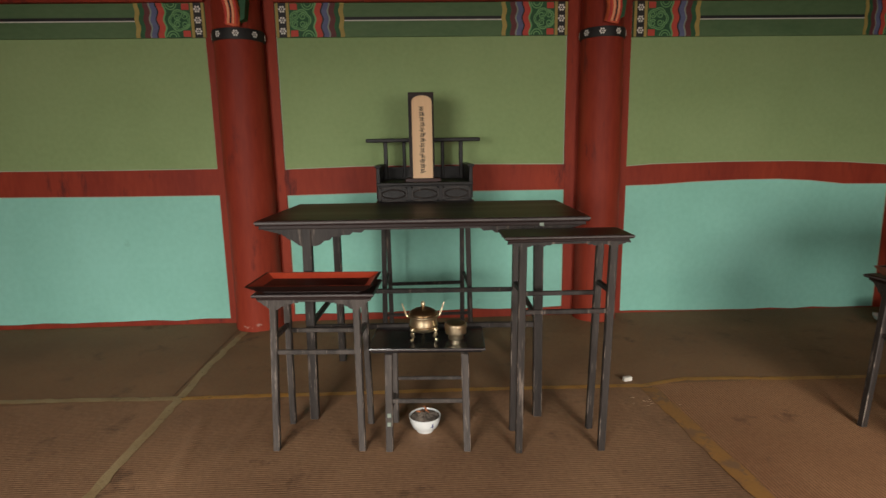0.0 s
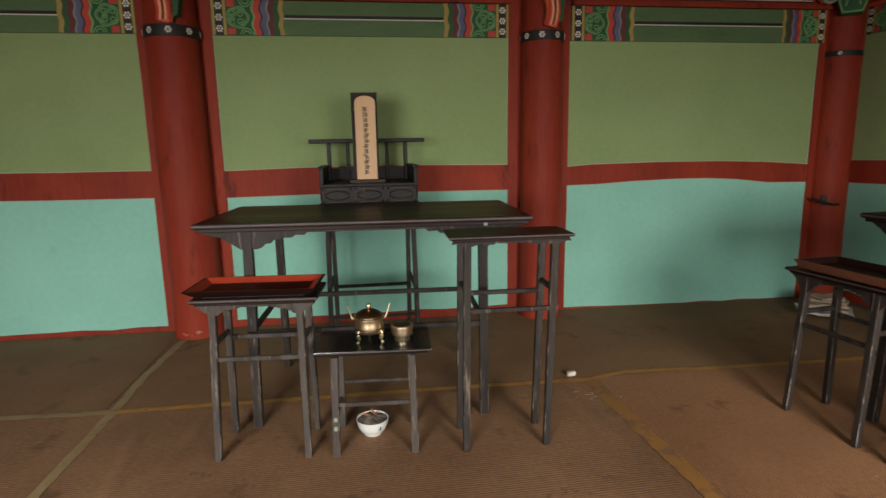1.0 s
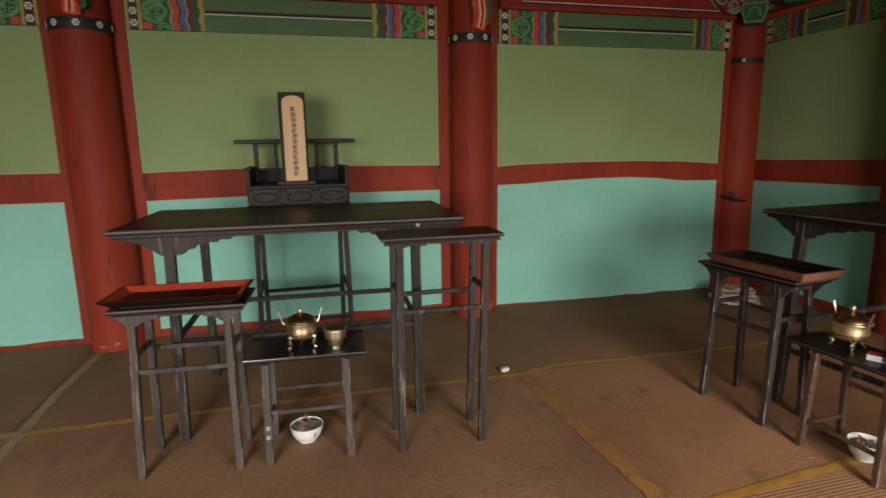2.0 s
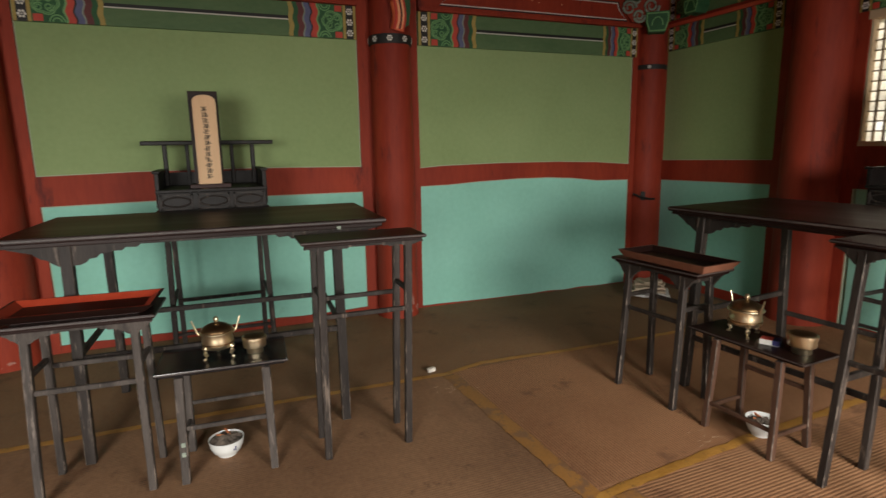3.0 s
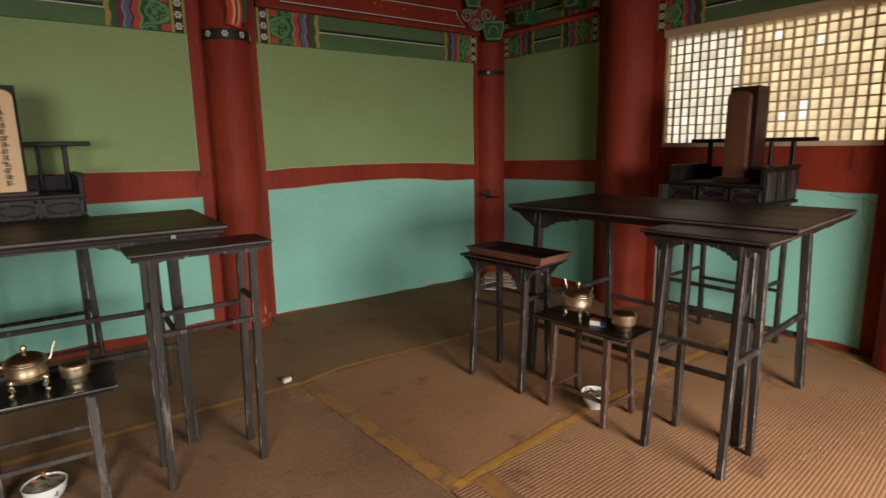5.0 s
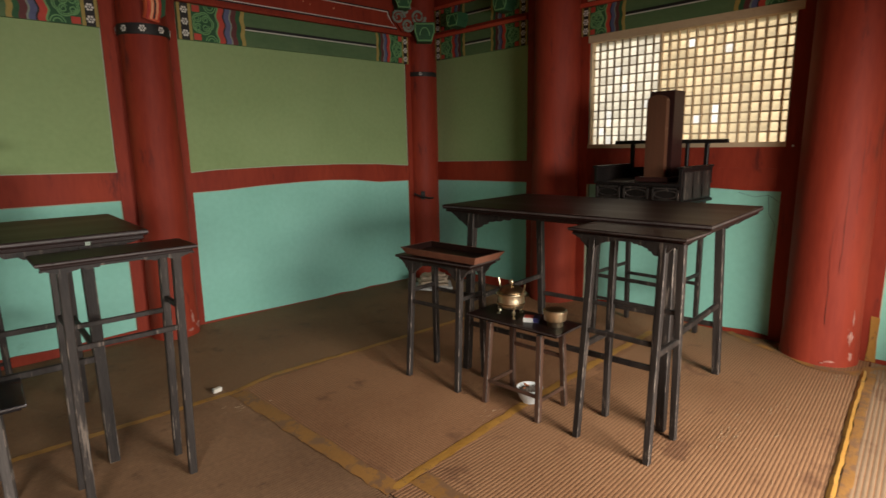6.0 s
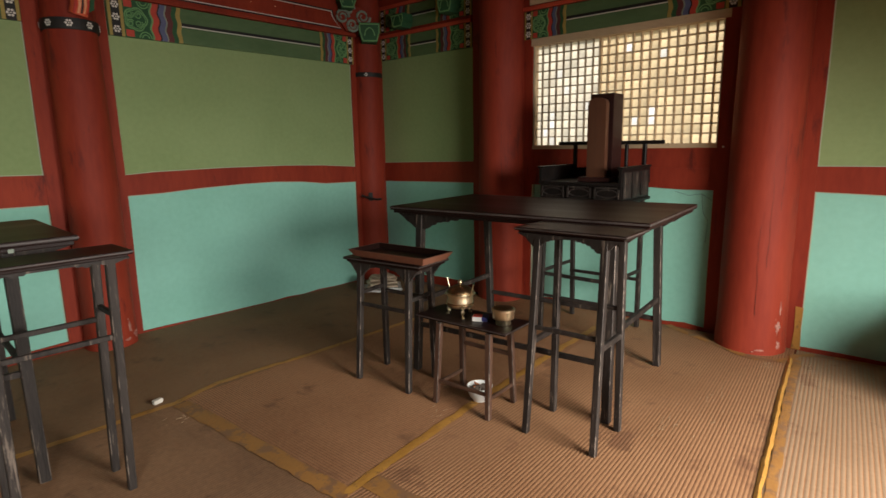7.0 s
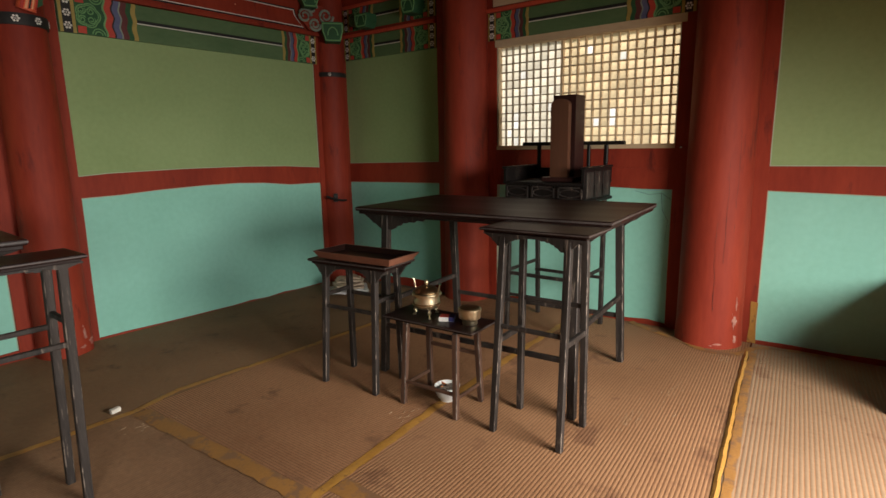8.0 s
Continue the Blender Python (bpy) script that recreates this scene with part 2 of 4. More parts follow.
def bar(bm, p0, p1, w0, w1=None, d0=None, d1=None, bevel=0.003):
    """A squared bar from p0 to p1, w wide (x or across) and d deep."""
    w1, d0 = w1 or w0, d0 or w0
    d1 = d1 or d0 * w1 / w0
    p0, p1 = Vector(p0), Vector(p1)
    ax = (p1 - p0).normalized()
    if abs(ax.z) > 0.7:
        u, v = Vector((1, 0, 0)), Vector((0, 1, 0))
    else:
        v = Vector((0, 0, 1))
        u = ax.cross(v).normalized()
    vs = []
    for p, w, d in ((p0, w0, d0), (p1, w1, d1)):
        vs.append([bm.verts.new(p + u * (sx * w / 2) + v * (sy * d / 2)) for sx, sy in ((-1, -1), (1, -1), (1, 1), (-1, 1))])
    fs = [bm.faces.new(vs[0][::-1]), bm.faces.new(vs[1])]
    for i in range(4):
        fs.append(bm.faces.new((vs[0][i], vs[0][(i + 1) % 4], vs[1][(i + 1) % 4], vs[1][i])))
    if bevel:
        bmesh.ops.bevel(bm, geom=list({e for f in fs for e in f.edges}), offset=bevel, segments=1, affect="EDGES")
    return bm


def prism(bm, pts, y0, y1, ox=0.0, oz=0.0):
    """An outline in x and z, drawn out from y0 to y1."""
    a = [bm.verts.new((x + ox, y0, z + oz)) for x, z in pts]
    b = [bm.verts.new((x + ox, y1, z + oz)) for x, z in pts]
    bm.faces.new(a)
    bm.faces.new(b[::-1])
    k = len(pts)
    for i in range(k):
        bm.faces.new((a[i], b[i], b[(i + 1) % k], a[(i + 1) % k]))
    return bm


def lathe(bm, prof, seg=40, m=None, wobble=0.0):
    rings = []
    for r, z in prof:
        if r < 1e-5:
            rings.append([bm.verts.new((0, 0, z))])
        else:
            rings.append([bm.verts.new((r * math.cos(2 * math.pi * i / seg), r * math.sin(2 * math.pi * i / seg), z)) for i in range(seg)])
    for a, b in zip(rings, rings[1:]):
        for i in range(seg):
            j = (i + 1) % seg
            if len(a) == 1 and len(b) == 1:
                continue
            if len(a) == 1:
                bm.faces.new((a[0], b[j], b[i]))
            elif len(b) == 1:
                bm.faces.new((a[i], a[j], b[0]))
            else:
                bm.faces.new((a[i], a[j], b[j], b[i]))
    if m:
        bmesh.ops.transform(bm, matrix=m, verts=[v for r in rings for v in r])
    return bm


def tube(bm, pts, r, seg=8, r1=None, flat=1.0):
    """A round rod along points; flat squeezes it in y."""
    pts = [Vector(p) for p in pts]
    rings = []
    for i, p in enumerate(pts):
        d = (pts[min(i + 1, len(pts) - 1)] - pts[max(i - 1, 0)]).normalized()
        q = d.to_track_quat("Z", "Y")
        rad = r if r1 is None else r + (r1 - r) * i / (len(pts) - 1)
        ring = []
        for k in range(seg):
            a = 2 * math.pi * k / seg
            o = q @ Vector((rad * math.cos(a), rad * math.sin(a), 0))
            ring.append(bm.verts.new((p.x + o.x, p.y + o.y * flat, p.z + o.z)))
        rings.append(ring)
    for a, b in zip(rings, rings[1:]):
        for k in range(seg):
            bm.faces.new((a[k], a[(k + 1) % seg], b[(k + 1) % seg], b[k]))
    bm.faces.new(rings[0][::-1])
    bm.faces.new(rings[-1])
    return bm


# ---- the hall's shell ----
NORTH = pose(0, 4.245, 0)
EAST = pose(4.174, 0, 0, 0, 0, -90)


def structure(name, bm, mat, m=None, parent=None, smooth=False):
    ob = part(name, bm, mat, parent, smooth=smooth)
    if m:
        ob.matrix_world = m
    return tagged(ob, kind="structure")


structure("ground", B(-400, -400, -0.62, 400, 400, -0.6), SOIL)
structure("floor", B(WEST - 0.2, SOUTH - 0.2, -0.2, 4.4, 4.45, -0.045), PLANK)
structure("ceiling", B(WEST - 0.3, SOUTH - 0.3, 3.1, 4.5, 4.55, 3.22), CEIL)
wall_n = structure("wall_north", B(WEST - 0.2, 0.03, -0.6, 4.3, 0.2, 3.1), GREEN_UP, NORTH)
structure("wall_west", B(WEST - 0.2, SOUTH - 0.2, -0.6, WEST, 4.25, 3.1), RED)
bm = bmesh.new()
xs = [WEST] + [v for d in DOORS for v in d] + [4.45]
for a, b in zip(xs[0::2], xs[1::2]):
    box(bm, a, SOUTH - 0.2, -0.6, b, SOUTH, 3.1)
for a, b in DOORS:
    box(bm, a, SOUTH - 0.19, 2.35, b, SOUTH - 0.01, 3.1)
    box(bm, a, SOUTH - 0.19, -0.6, b, SOUTH - 0.01, 0.12)
structure("wall_south", bm, RED)
# Unseen block, added only to shade the east wall's foot and floor.
structure("unseen_shadow_block", B(3.42, -0.75, -0.1, 4.17, -0.16, 0.54, bevel=0.01), RED)
WIN_Y0, WIN_Y1, WIN_Z0, WIN_Z1 = 1.083, 2.487, 1.255, 2.05
bm = bmesh.new()
for u0, u1, z0, z1 in ((-4.245, -WIN_Y1, -0.6, 3.1), (-WIN_Y0, -SOUTH + 0.2, -0.6, 3.1), (-WIN_Y1, -WIN_Y0, -0.6, WIN_Z0), (-WIN_Y1, -WIN_Y0, WIN_Z1, 3.1)):
    box(bm, u0, 0.03, z0, u1, 0.1, z1)
wall_e = structure("wall_east", bm, GREEN_UP, EAST)


def panel(wall, u0, u1, z0, z1, mat, name):
    """A plastered field with slightly uneven painted edges."""
    rnd = random.Random(int((u0 + 9) * 1000 + z0 * 77))
    pts = []
    for (ax, az), (bx, bz) in (((u0, z0), (u1, z0)), ((u1, z0), (u1, z1)), ((u1, z1), (u0, z1)), ((u0, z1), (u0, z0))):
        for i in range(8):
            f = i / 8
            pts.append((ax + (bx - ax) * f + rnd.uniform(-0.004, 0.004), az + (bz - az) * f + rnd.uniform(-0.004, 0.004)))
    return part(name, prism(bmesh.new(), pts, 0.032, 0.0), mat, wall)


def member(wall, name, top, bottom, y0=0.03, y1=-0.012, mat=RED):
    """A red timber with free upper and lower outlines, each a row of (u, z)."""
    if name == "rail":
        part("pale_edge", prism(bmesh.new(), [(u, z - 0.006) for u, z in bottom] + [(u, z + 0.005) for u, z in top[::-1]], y0, -0.003), PALE_EDGE, wall, "pale unpainted line beside the red paint")
    return part(name, prism(bmesh.new(), bottom + top[::-1], y0, y1), mat, wall)


def upright(wall, u0, u1, z0, z1, lean=0.0, name="jamb", y1=-0.016):
    n = 7
    rnd = random.Random(int((u0 + 7) * 991))
    lft = [(u0 + rnd.uniform(-0.004, 0.004) + lean * i / n, z0 + (z1 - z0) * i / n) for i in range(n + 1)]
    rgt = [(u1 + rnd.uniform(-0.004, 0.004) - lean * i / n, z0 + (z1 - z0) * i / n) for i in range(n + 1)]
    part("pale_edge", prism(bmesh.new(), [(u - 0.006, z) for u, z in lft] + [(u + 0.006, z) for u, z in rgt[::-1]], 0.03, -0.0025), PALE_EDGE, wall, "pale unpainted line beside the red paint")
    return part(name, prism(bmesh.new(), lft + rgt[::-1], 0.03, y1), RED, wall)


# north wall: three bays
BAYS_N = ((-3.70, -1.315), (-0.83, 1.237), (1.705, 3.80))
for u0, u1 in BAYS_N:
    panel(wall_n, u0 - 0.02, u1 + 0.02, 1.08, 2.09, GREEN_UP, "upper_panel")
    panel(wall_n, u0 - 0.02, u1 + 0.02, -0.08, 1.05, GREEN_LOW, "lower_panel")
member(wall_n, "rail", [(-3.74, 1.18), (-2.9, 1.173), (-2.0, 1.165), (-1.3, 1.164)], [(-3.74, 0.99), (-2.9, 0.99), (-2.0, 0.978), (-1.3, 0.974)])
member(wall_n, "rail", [(-0.85, 1.15), (-0.3, 1.163), (0.5, 1.165), (1.25, 1.152)], [(-0.85, 0.962), (-0.2, 0.97), (0.6, 0.968), (1.25, 0.964)])
member(wall_n, "rail", [(1.69, 1.126), (1.9, 1.14), (2.437, 1.148), (3.0, 1.144), (3.4, 1.13), (3.9, 1.095)], [(1.69, 0.984), (1.95, 0.988), (2.222, 1.003), (2.6, 1.013), (2.89, 1.012), (3.15, 0.997), (3.416, 0.966), (3.9, 0.957)])
for u0, u1 in BAYS_N:
    rnd = random.Random(int(u0 * 100))
    k = 12
    base, fall = (-0.006, 0.010) if u0 > 1 else (0.048, 0) if u0 > -1 else (0.03, 0)
    member(wall_n, "baseboard", [(u0 + (u1 - u0) * i / k, base - fall * 2 * i / k + rnd.uniform(-0.006, 0.006)) for i in range(k + 1)], [(u0, -0.1), (u1, -0.1)])
for u0, u1 in ((-1.315, -0.83), (1.237, 1.705)):
    upright(wall_n, u0, u0 + 0.16, -0.1, 3.1)
    upright(wall_n, u1 - 0.16, u1, -0.1, 3.1)
upright(wall_n, 3.775, 4.17, -0.1, 3.1, 0)
# east wall: narrow bay, window bay, south bay
for y0, y1, up, lo in ((3.085, 4.245, 2.14, 1.05), (-1.6, 0.525, 2.14, 1.05)):
    panel(wall_e, -y1 - 0.01, -y0 + 0.02, 1.08, up, GREEN_UP, "upper_panel")
    panel(wall_e, -y1 - 0.01, -y0 + 0.02, 0.0, lo, GREEN_LOW, "lower_panel")
panel(wall_e, -2.46, -1.075, 0.0, 1.0, GREEN_LOW, "lower_panel")
member(wall_e, "rail", [(-4.24, 1.128), (-3.6, 1.14), (-3.07, 1.148)], [(-4.24, 0.944), (-3.6, 0.955), (-3.07, 0.962)])
member(wall_e, "rail", [(-0.535, 1.134), (0.1, 1.138), (1.6, 1.14)], [(-0.535, 0.986), (0.1, 0.975), (1.6, 0.97)])
member(wall_e, "window_apron", [(-2.5, 1.25), (-1.07, 1.25)], [(-2.5, 0.966), (-1.9, 0.972), (-1.5, 0.978), (-1.3, 0.97), (-1.07, 0.972)])
member(wall_e, "apron_board", [(-2.44, 1.12), (-1.12, 1.115)], [(-2.44, 1.0), (-1.12, 1.0)], -0.012, -0.02)
for y0, y1 in ((3.08, 4.24), (1.08, 2.45), (-1.6, 0.53)):
    rnd = random.Random(int(y0 * 100))
    member(wall_e, "baseboard", [(-y1 + (y1 - y0) * i / 10, 0.025 + rnd.uniform(-0.01, 0.012)) for i in range(11)], [(-y1, -0.1), (-y0, -0.1)])
for y0, y1 in ((2.487, 2.62), (2.93, 3.085), (0.525, 0.68), (0.93, 1.086)):
    upright(wall_e, -y1, -y0, -0.1, 3.1)


def column(name, x, y, r0, r1, ring_z, label):
    """A round red timber post, slightly swollen and uneven, with a painted black band."""
    bm = bmesh.new()
    prof = [(r0 * 1.03, -0.1), (r0 * 1.03, 0.02), (r0, 0.15), (r0 * 0.995, 0.7)]
    prof += [(r0 + (r1 - r0) * f, 0.7 + 2.4 * f) for f in (0.2, 0.4, 0.6, 0.8, 1)]
    lathe(bm, prof, 48)
    for v in bm.verts:
        a = math.atan2(v.co.y, v.co.x)
        k = 1 + 0.012 * math.sin(3 * a + v.co.z * 1.7 + x * 5) + 0.008 * math.sin(7 * a - v.co.z * 2.3)
        v.co.x, v.co.y = v.co.x * k, v.co.y * k
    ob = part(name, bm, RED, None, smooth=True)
    ob.matrix_world = pose(x, y, 0)
    tagged(ob, label, "column", kind="structure")
    return ob


def flower(parent, m, r, name="painted_flower"):
    """A white six-petalled flower with a dark heart, thin on the surface (faces -y)."""
    bm = bmesh.new()
    for i in range(6):
        a = math.pi / 3 * i
        c = (0.68 * r * math.cos(a), 0.68 * r * math.sin(a))
        prism(bm, [(c[0] + 0.30 * r * math.cos(2 * math.pi * k / 8), c[1] + 0.30 * r * math.sin(2 * math.pi * k / 8)) for k in range(8)], 0.0, -0.0018)
    prism(bm, [(0.20 * r * math.cos(2 * math.pi * k / 8), 0.20 * r * math.sin(2 * math.pi * k / 8)) for k in range(8)], 0.0, -0.0016)
    bmesh.ops.transform(bm, matrix=m, verts=bm.verts)
    return part(name, bm, B_WHITE, parent)


def ring_band(col, r, z0, z1, facing, step=42, n=2):
    bm = bmesh.new()
    lathe(bm, [(r - 0.02, z0), (r, z0 + 0.002), (r + 0.003, (z0 + z1) / 2), (r, z1 - 0.002), (r - 0.02, z1)], 48)
    band = part("painted_band", bm, B_BLACK, col, "black painted band", smooth=True)
    for k in range(-n, n + 1):
        a = facing + k * step
        flower(band, pose(0, 0, 0, 0, 0, a) @ pose(0, -(r + 0.0035), (z0 + z1) / 2), min(0.022, (z1 - z0) * 0.34))


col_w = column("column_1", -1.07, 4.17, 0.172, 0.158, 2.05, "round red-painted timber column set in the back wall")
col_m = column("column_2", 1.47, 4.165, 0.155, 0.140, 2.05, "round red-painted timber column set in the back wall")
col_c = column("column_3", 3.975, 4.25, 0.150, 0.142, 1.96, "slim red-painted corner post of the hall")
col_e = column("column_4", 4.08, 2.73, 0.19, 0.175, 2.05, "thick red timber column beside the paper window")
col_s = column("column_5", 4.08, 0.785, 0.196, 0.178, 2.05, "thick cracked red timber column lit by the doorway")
ring_band(col_w, 0.172, 2.02, 2.095, 10)
ring_band(col_m, 0.155, 2.02, 2.09, -18)
ring_band(col_c, 0.152, 1.94, 1.985, -42, 40, 0)


# ---- painted beams ----
def beam_end(beam, u, side, z0, h, length, y=-0.022):
    """The painted end of a beam: flower strip, scrolls and wavy bands. u is the end at the column, side +1 or -1 the way to mid-beam."""
    k = length / 0.47

    def X(a):
        return u + side * a * k

    def strip(a0, a1, mat, name, wave0=0.0, wave1=0.0, lift=0.004):
        n = 14
        lo = [(X(a0 + wave0 * math.sin(4.4 * math.pi * i / n + 0.6)), z0 + h * i / n) for i in range(n + 1)]
        hi = [(X(a1 + wave1 * math.sin(4.4 * math.pi * i / n + 0.6)), z0 + h * i / n) for i in range(n + 1)]
        return part(name, prism(bmesh.new(), lo + hi[::-1], y + 0.002, y - lift), mat, beam)

    strip(0.0, 0.018, B_YELLOW, "painted_edge")
    band = strip(0.018, 0.072, B_BLACK, "flower_strip")
    for i in range(3):
        flower(band, pose(X(0.045), y - 0.004, z0 + h * (0.18 + 0.32 * i)), 0.025)
    strip(0.072, 0.092, B_YELLOW, "painted_edge")
    strip(0.092, 0.262, B_DARK, "scroll_ground", 0, 0.008, 0.0035)
    for zz in (0.02, 0.80):
        part("red_block", prism(bmesh.new(), [(X(0.10), z0 + h * zz), (X(0.15), z0 + h * zz), (X(0.15), z0 + h * (zz + 0.18)), (X(0.10), z0 + h * (zz + 0.18))], y + 0.002, y - 0.0055), B_CRIMSON, beam)
    def line(pts, r=0.0042):
        part("painted_scroll", tube(bmesh.new(), [(x, y - 0.004, min(z0 + h - 0.005, max(z0 + 0.005, z))) for x, z in pts], r, 5, flat=0.5), B_LIGHT, beam)

    for grow, r in ((1.0, 0.0048), (0.84, 0.0030)):
        cloud = []
        for i in range(57):
            an = 2 * math.pi * i / 56
            lobe = (0.86 + 0.14 * abs(math.cos(2.5 * an))) * grow
            cloud.append((X(0.168 + 0.074 * lobe * math.cos(an)), z0 + h * 0.5 + h * 0.31 * lobe * math.sin(an)))
        line(cloud, r)
    for a, zz, r, turn in ((0.132, 0.38, 0.026, 1), (0.132, 0.62, 0.026, -1), (0.186, 0.39, 0.026, -1), (0.186, 0.61, 0.026, 1)):
        line([(X(a) + r * (1 - 0.72 * i / 17) * math.cos(turn * side * i / 17 * 3.0 * math.pi + 0.6), z0 + h * zz + r * (1 - 0.72 * i / 17) * math.sin(turn * side * i / 17 * 3.0 * math.pi + 0.6)) for i in range(18)])
    for zz, up in ((0.0, 1), (1.0, -1)):
        for r in (0.040, 0.024):
            line([(X(0.222) + r * math.cos(i / 10 * math.pi), z0 + h * zz + up * r * 1.1 * math.sin(i / 10 * math.pi)) for i in range(11)])
    strip(0.262, 0.274, B_LIGHT, "painted_band", 0.008, 0.008)
    strip(0.274, 0.314, B_CRIMSON, "painted_band", 0.008, 0.008)
    strip(0.314, 0.324, B_BLACK, "painted_band", 0.008, 0.008)
    strip(0.324, 0.360, B_BLUE, "painted_band", 0.008, 0.007)
    strip(0.360, 0.370, B_GREY, "painted_band", 0.007, 0.007)
    strip(0.370, 0.408, B_MAROON, "painted_band", 0.007, 0.006)
    strip(0.408, 0.440, B_DARK, "painted_band", 0.006, 0.006)
    strip(0.440, 0.47, B_YELLOW, "painted_band", 0.006, 0.004)


def painted_beam(name, wall_pose, u0, u1, z0, z1, l0=0.47, l1=0.47, y=-0.022):
    bm = B(u0, y, z0, u1, 0.03, z1, bevel=0.004)
    beam = part(name, bm, B_GREEN)
    beam.matrix_world = wall_pose
    tagged(beam, "green timber lintel with multicoloured painted ends", "beam", kind="structure")
    h = z1 - z0
    if l0:
        beam_end(beam, u0 + 0.004, 1, z0, h, l0, y)
    if l1:
        beam_end(beam, u1 - 0.004, -1, z0, h, l1, y)
    zc = z0 + h * 0.50
    part("black_line", prism(bmesh.new(), [(u0 + l0, zc), (u1 - l1, zc), (u1 - l1, zc + 0.020), (u0 + l0, zc + 0.020)], y + 0.002, y - 0.003), B_BLACK, beam)
    part("white_line", prism(bmesh.new(), [(u0 + l0, zc - 0.007), (u1 - l1, zc - 0.007), (u1 - l1, zc - 0.001), (u0 + l0, zc - 0.001)], y + 0.002, y - 0.003), B_WHITE, beam)
    return beam


def frieze(wall_pose, u0, u1, z0, z1, outline=True, y=-0.04):
    """A red board over a beam, with a black and white line round a long field with hollowed ends."""
    ob = part("frieze_board", B(u0, y, z0, u1, 0.03, z1, bevel=0.005), RED)
    ob.matrix_world = wall_pose
    tagged(ob, "red painted frieze board with black and white outline", "beam", kind="structure")
    part("frieze_moulding", B(u0, y - 0.02, z0 - 0.002, u1, y, z0 + 0.028, bevel=0.006), RED if outline else RED_LINE, ob)
    if outline:
        def loop(g):
            a, b, c, d = u0 + 0.17 + g, u1 - 0.155 - g, z0 + 0.045 + g, z0 + 0.20 - g
            pts = [(a, c), (b, c)]
            pts += [(b - 0.10 * math.sin(f * math.pi / 2), c + (d - c) * f) for f in (0.25, 0.5, 0.75, 1)]
            pts += [(a + 0.10 * math.sin(f * math.pi / 2), c + (d - c) * f) for f in (1, 0.75, 0.5, 0.25)]
            return pts
        for g, w, mat, nm in ((0.0, 0.009, B_BLACK, "black_outline"), (0.011, 0.006, B_WHITE, "white_outline")):
            bm = bmesh.new()
            o, i = loop(g), loop(g + w)
            n = len(o)
            for k in range(n):
                j = (k + 1) % n
                prism(bm, [o[k], o[j], i[j], i[k]], y + 0.001, y - 0.003)
            part(nm, bm, mat, ob)
    return ob


painted_beam("lintel_1", NORTH, -3.74, -1.305, 2.072, 2.30)
painted_beam("lintel_2", NORTH, -0.825, 1.237, 2.068, 2.295)
painted_beam("lintel_3", NORTH, 1.712, 3.80, 2.052, 2.295, 0.48, 0.37)
painted_beam("lintel_4", EAST, -4.22, -3.085, 2.115, 2.315, 0.40, 0.40)
painted_beam("lintel_5", EAST, -4.22, -3.085, 2.375, 2.575, 0.40, 0.40)
painted_beam("lintel_6", EAST, -2.56, -1.00, 2.10, 2.305, 0.36, 0.44)
painted_beam("lintel_7", EAST, -0.53, 1.6, 2.30, 2.53)
frieze(NORTH, -3.74, -1.30, 2.302, 2.72)
frieze(NORTH, -0.83, 1.24, 2.297, 2.72)
worn_frieze = frieze(NORTH, 1.71, 3.82, 2.297, 2.72)
rnd = random.Random(21)
bm = bmesh.new()
for k in range(26):
    u, z, w = rnd.gauss(2.55, 0.17), rnd.uniform(2.43, 2.50), rnd.uniform(0.004, 0.013)
    prism(bm, [(u + w * rnd.uniform(0.4, 1) * math.cos(a * math.pi / 4), z + 0.6 * w * rnd.uniform(0.4, 1) * math.sin(a * math.pi / 4)) for a in range(8)], -0.039, -0.0412 - 0.00003 * k)
part("worn_speck", bm, B_PEACH, worn_frieze, "pale specks where the red paint has flaked")
frieze(EAST, -4.22, -3.085, 2.317, 2.373, False, -0.03)
frieze(EAST, -4.22, -3.085, 2.577, 2.8, False, -0.03)
ob = frieze(EAST, -2.56, -1.0, 2.307, 2.8, False)
part("bare_board", B(-2.50, -0.045, 2.345, -1.05, -0.03, 2.7, bevel=0.004), SASH, ob, "bare brown weathered board")


def bracket_block(m, w=0.19, h=0.17, d=0.14):
    """A flared green bearing block with a light green edge line."""
    ob = thing("bracket_block", m, "flared green bearing block with light green edging", "bracket", "bracket blocks under the eaves beams")
    bm = bmesh.new()
    prism(bm, [(-w * 0.36, 0), (w * 0.36, 0), (w * 0.42, h * 0.35), (w * 0.5, h * 0.5), (w * 0.5, h), (-w * 0.5, h), (-w * 0.5, h * 0.5), (-w * 0.42, h * 0.35)], d / 2, -d / 2)
    part("block", bm, B_DARK, ob)
    o = [(-w * 0.33, 0.012), (w * 0.33, 0.012), (w * 0.46, h * 0.52), (w * 0.46, h - 0.014), (-w * 0.46, h - 0.014), (-w * 0.46, h * 0.52)]
    bm = bmesh.new()
    for a, b in zip(o, o[1:] + o[:1]):
        tube(bm, [(a[0], -d / 2 - 0.001, a[1]), (b[0], -d / 2 - 0.001, b[1])], 0.006, 5, flat=0.4)
    part("edge_line", bm, B_LIGHT, ob)
    bm = bmesh.new()
    tube(bm, [(0.045 * math.cos(a / 8 * math.pi), -d / 2 - 0.001, h * 0.32 + 0.07 * math.sin(a / 8 * math.pi)) for a in range(9)], 0.005, 5, flat=0.4)
    part("leaf_line", bm, B_LIGHT, ob)
    return ob


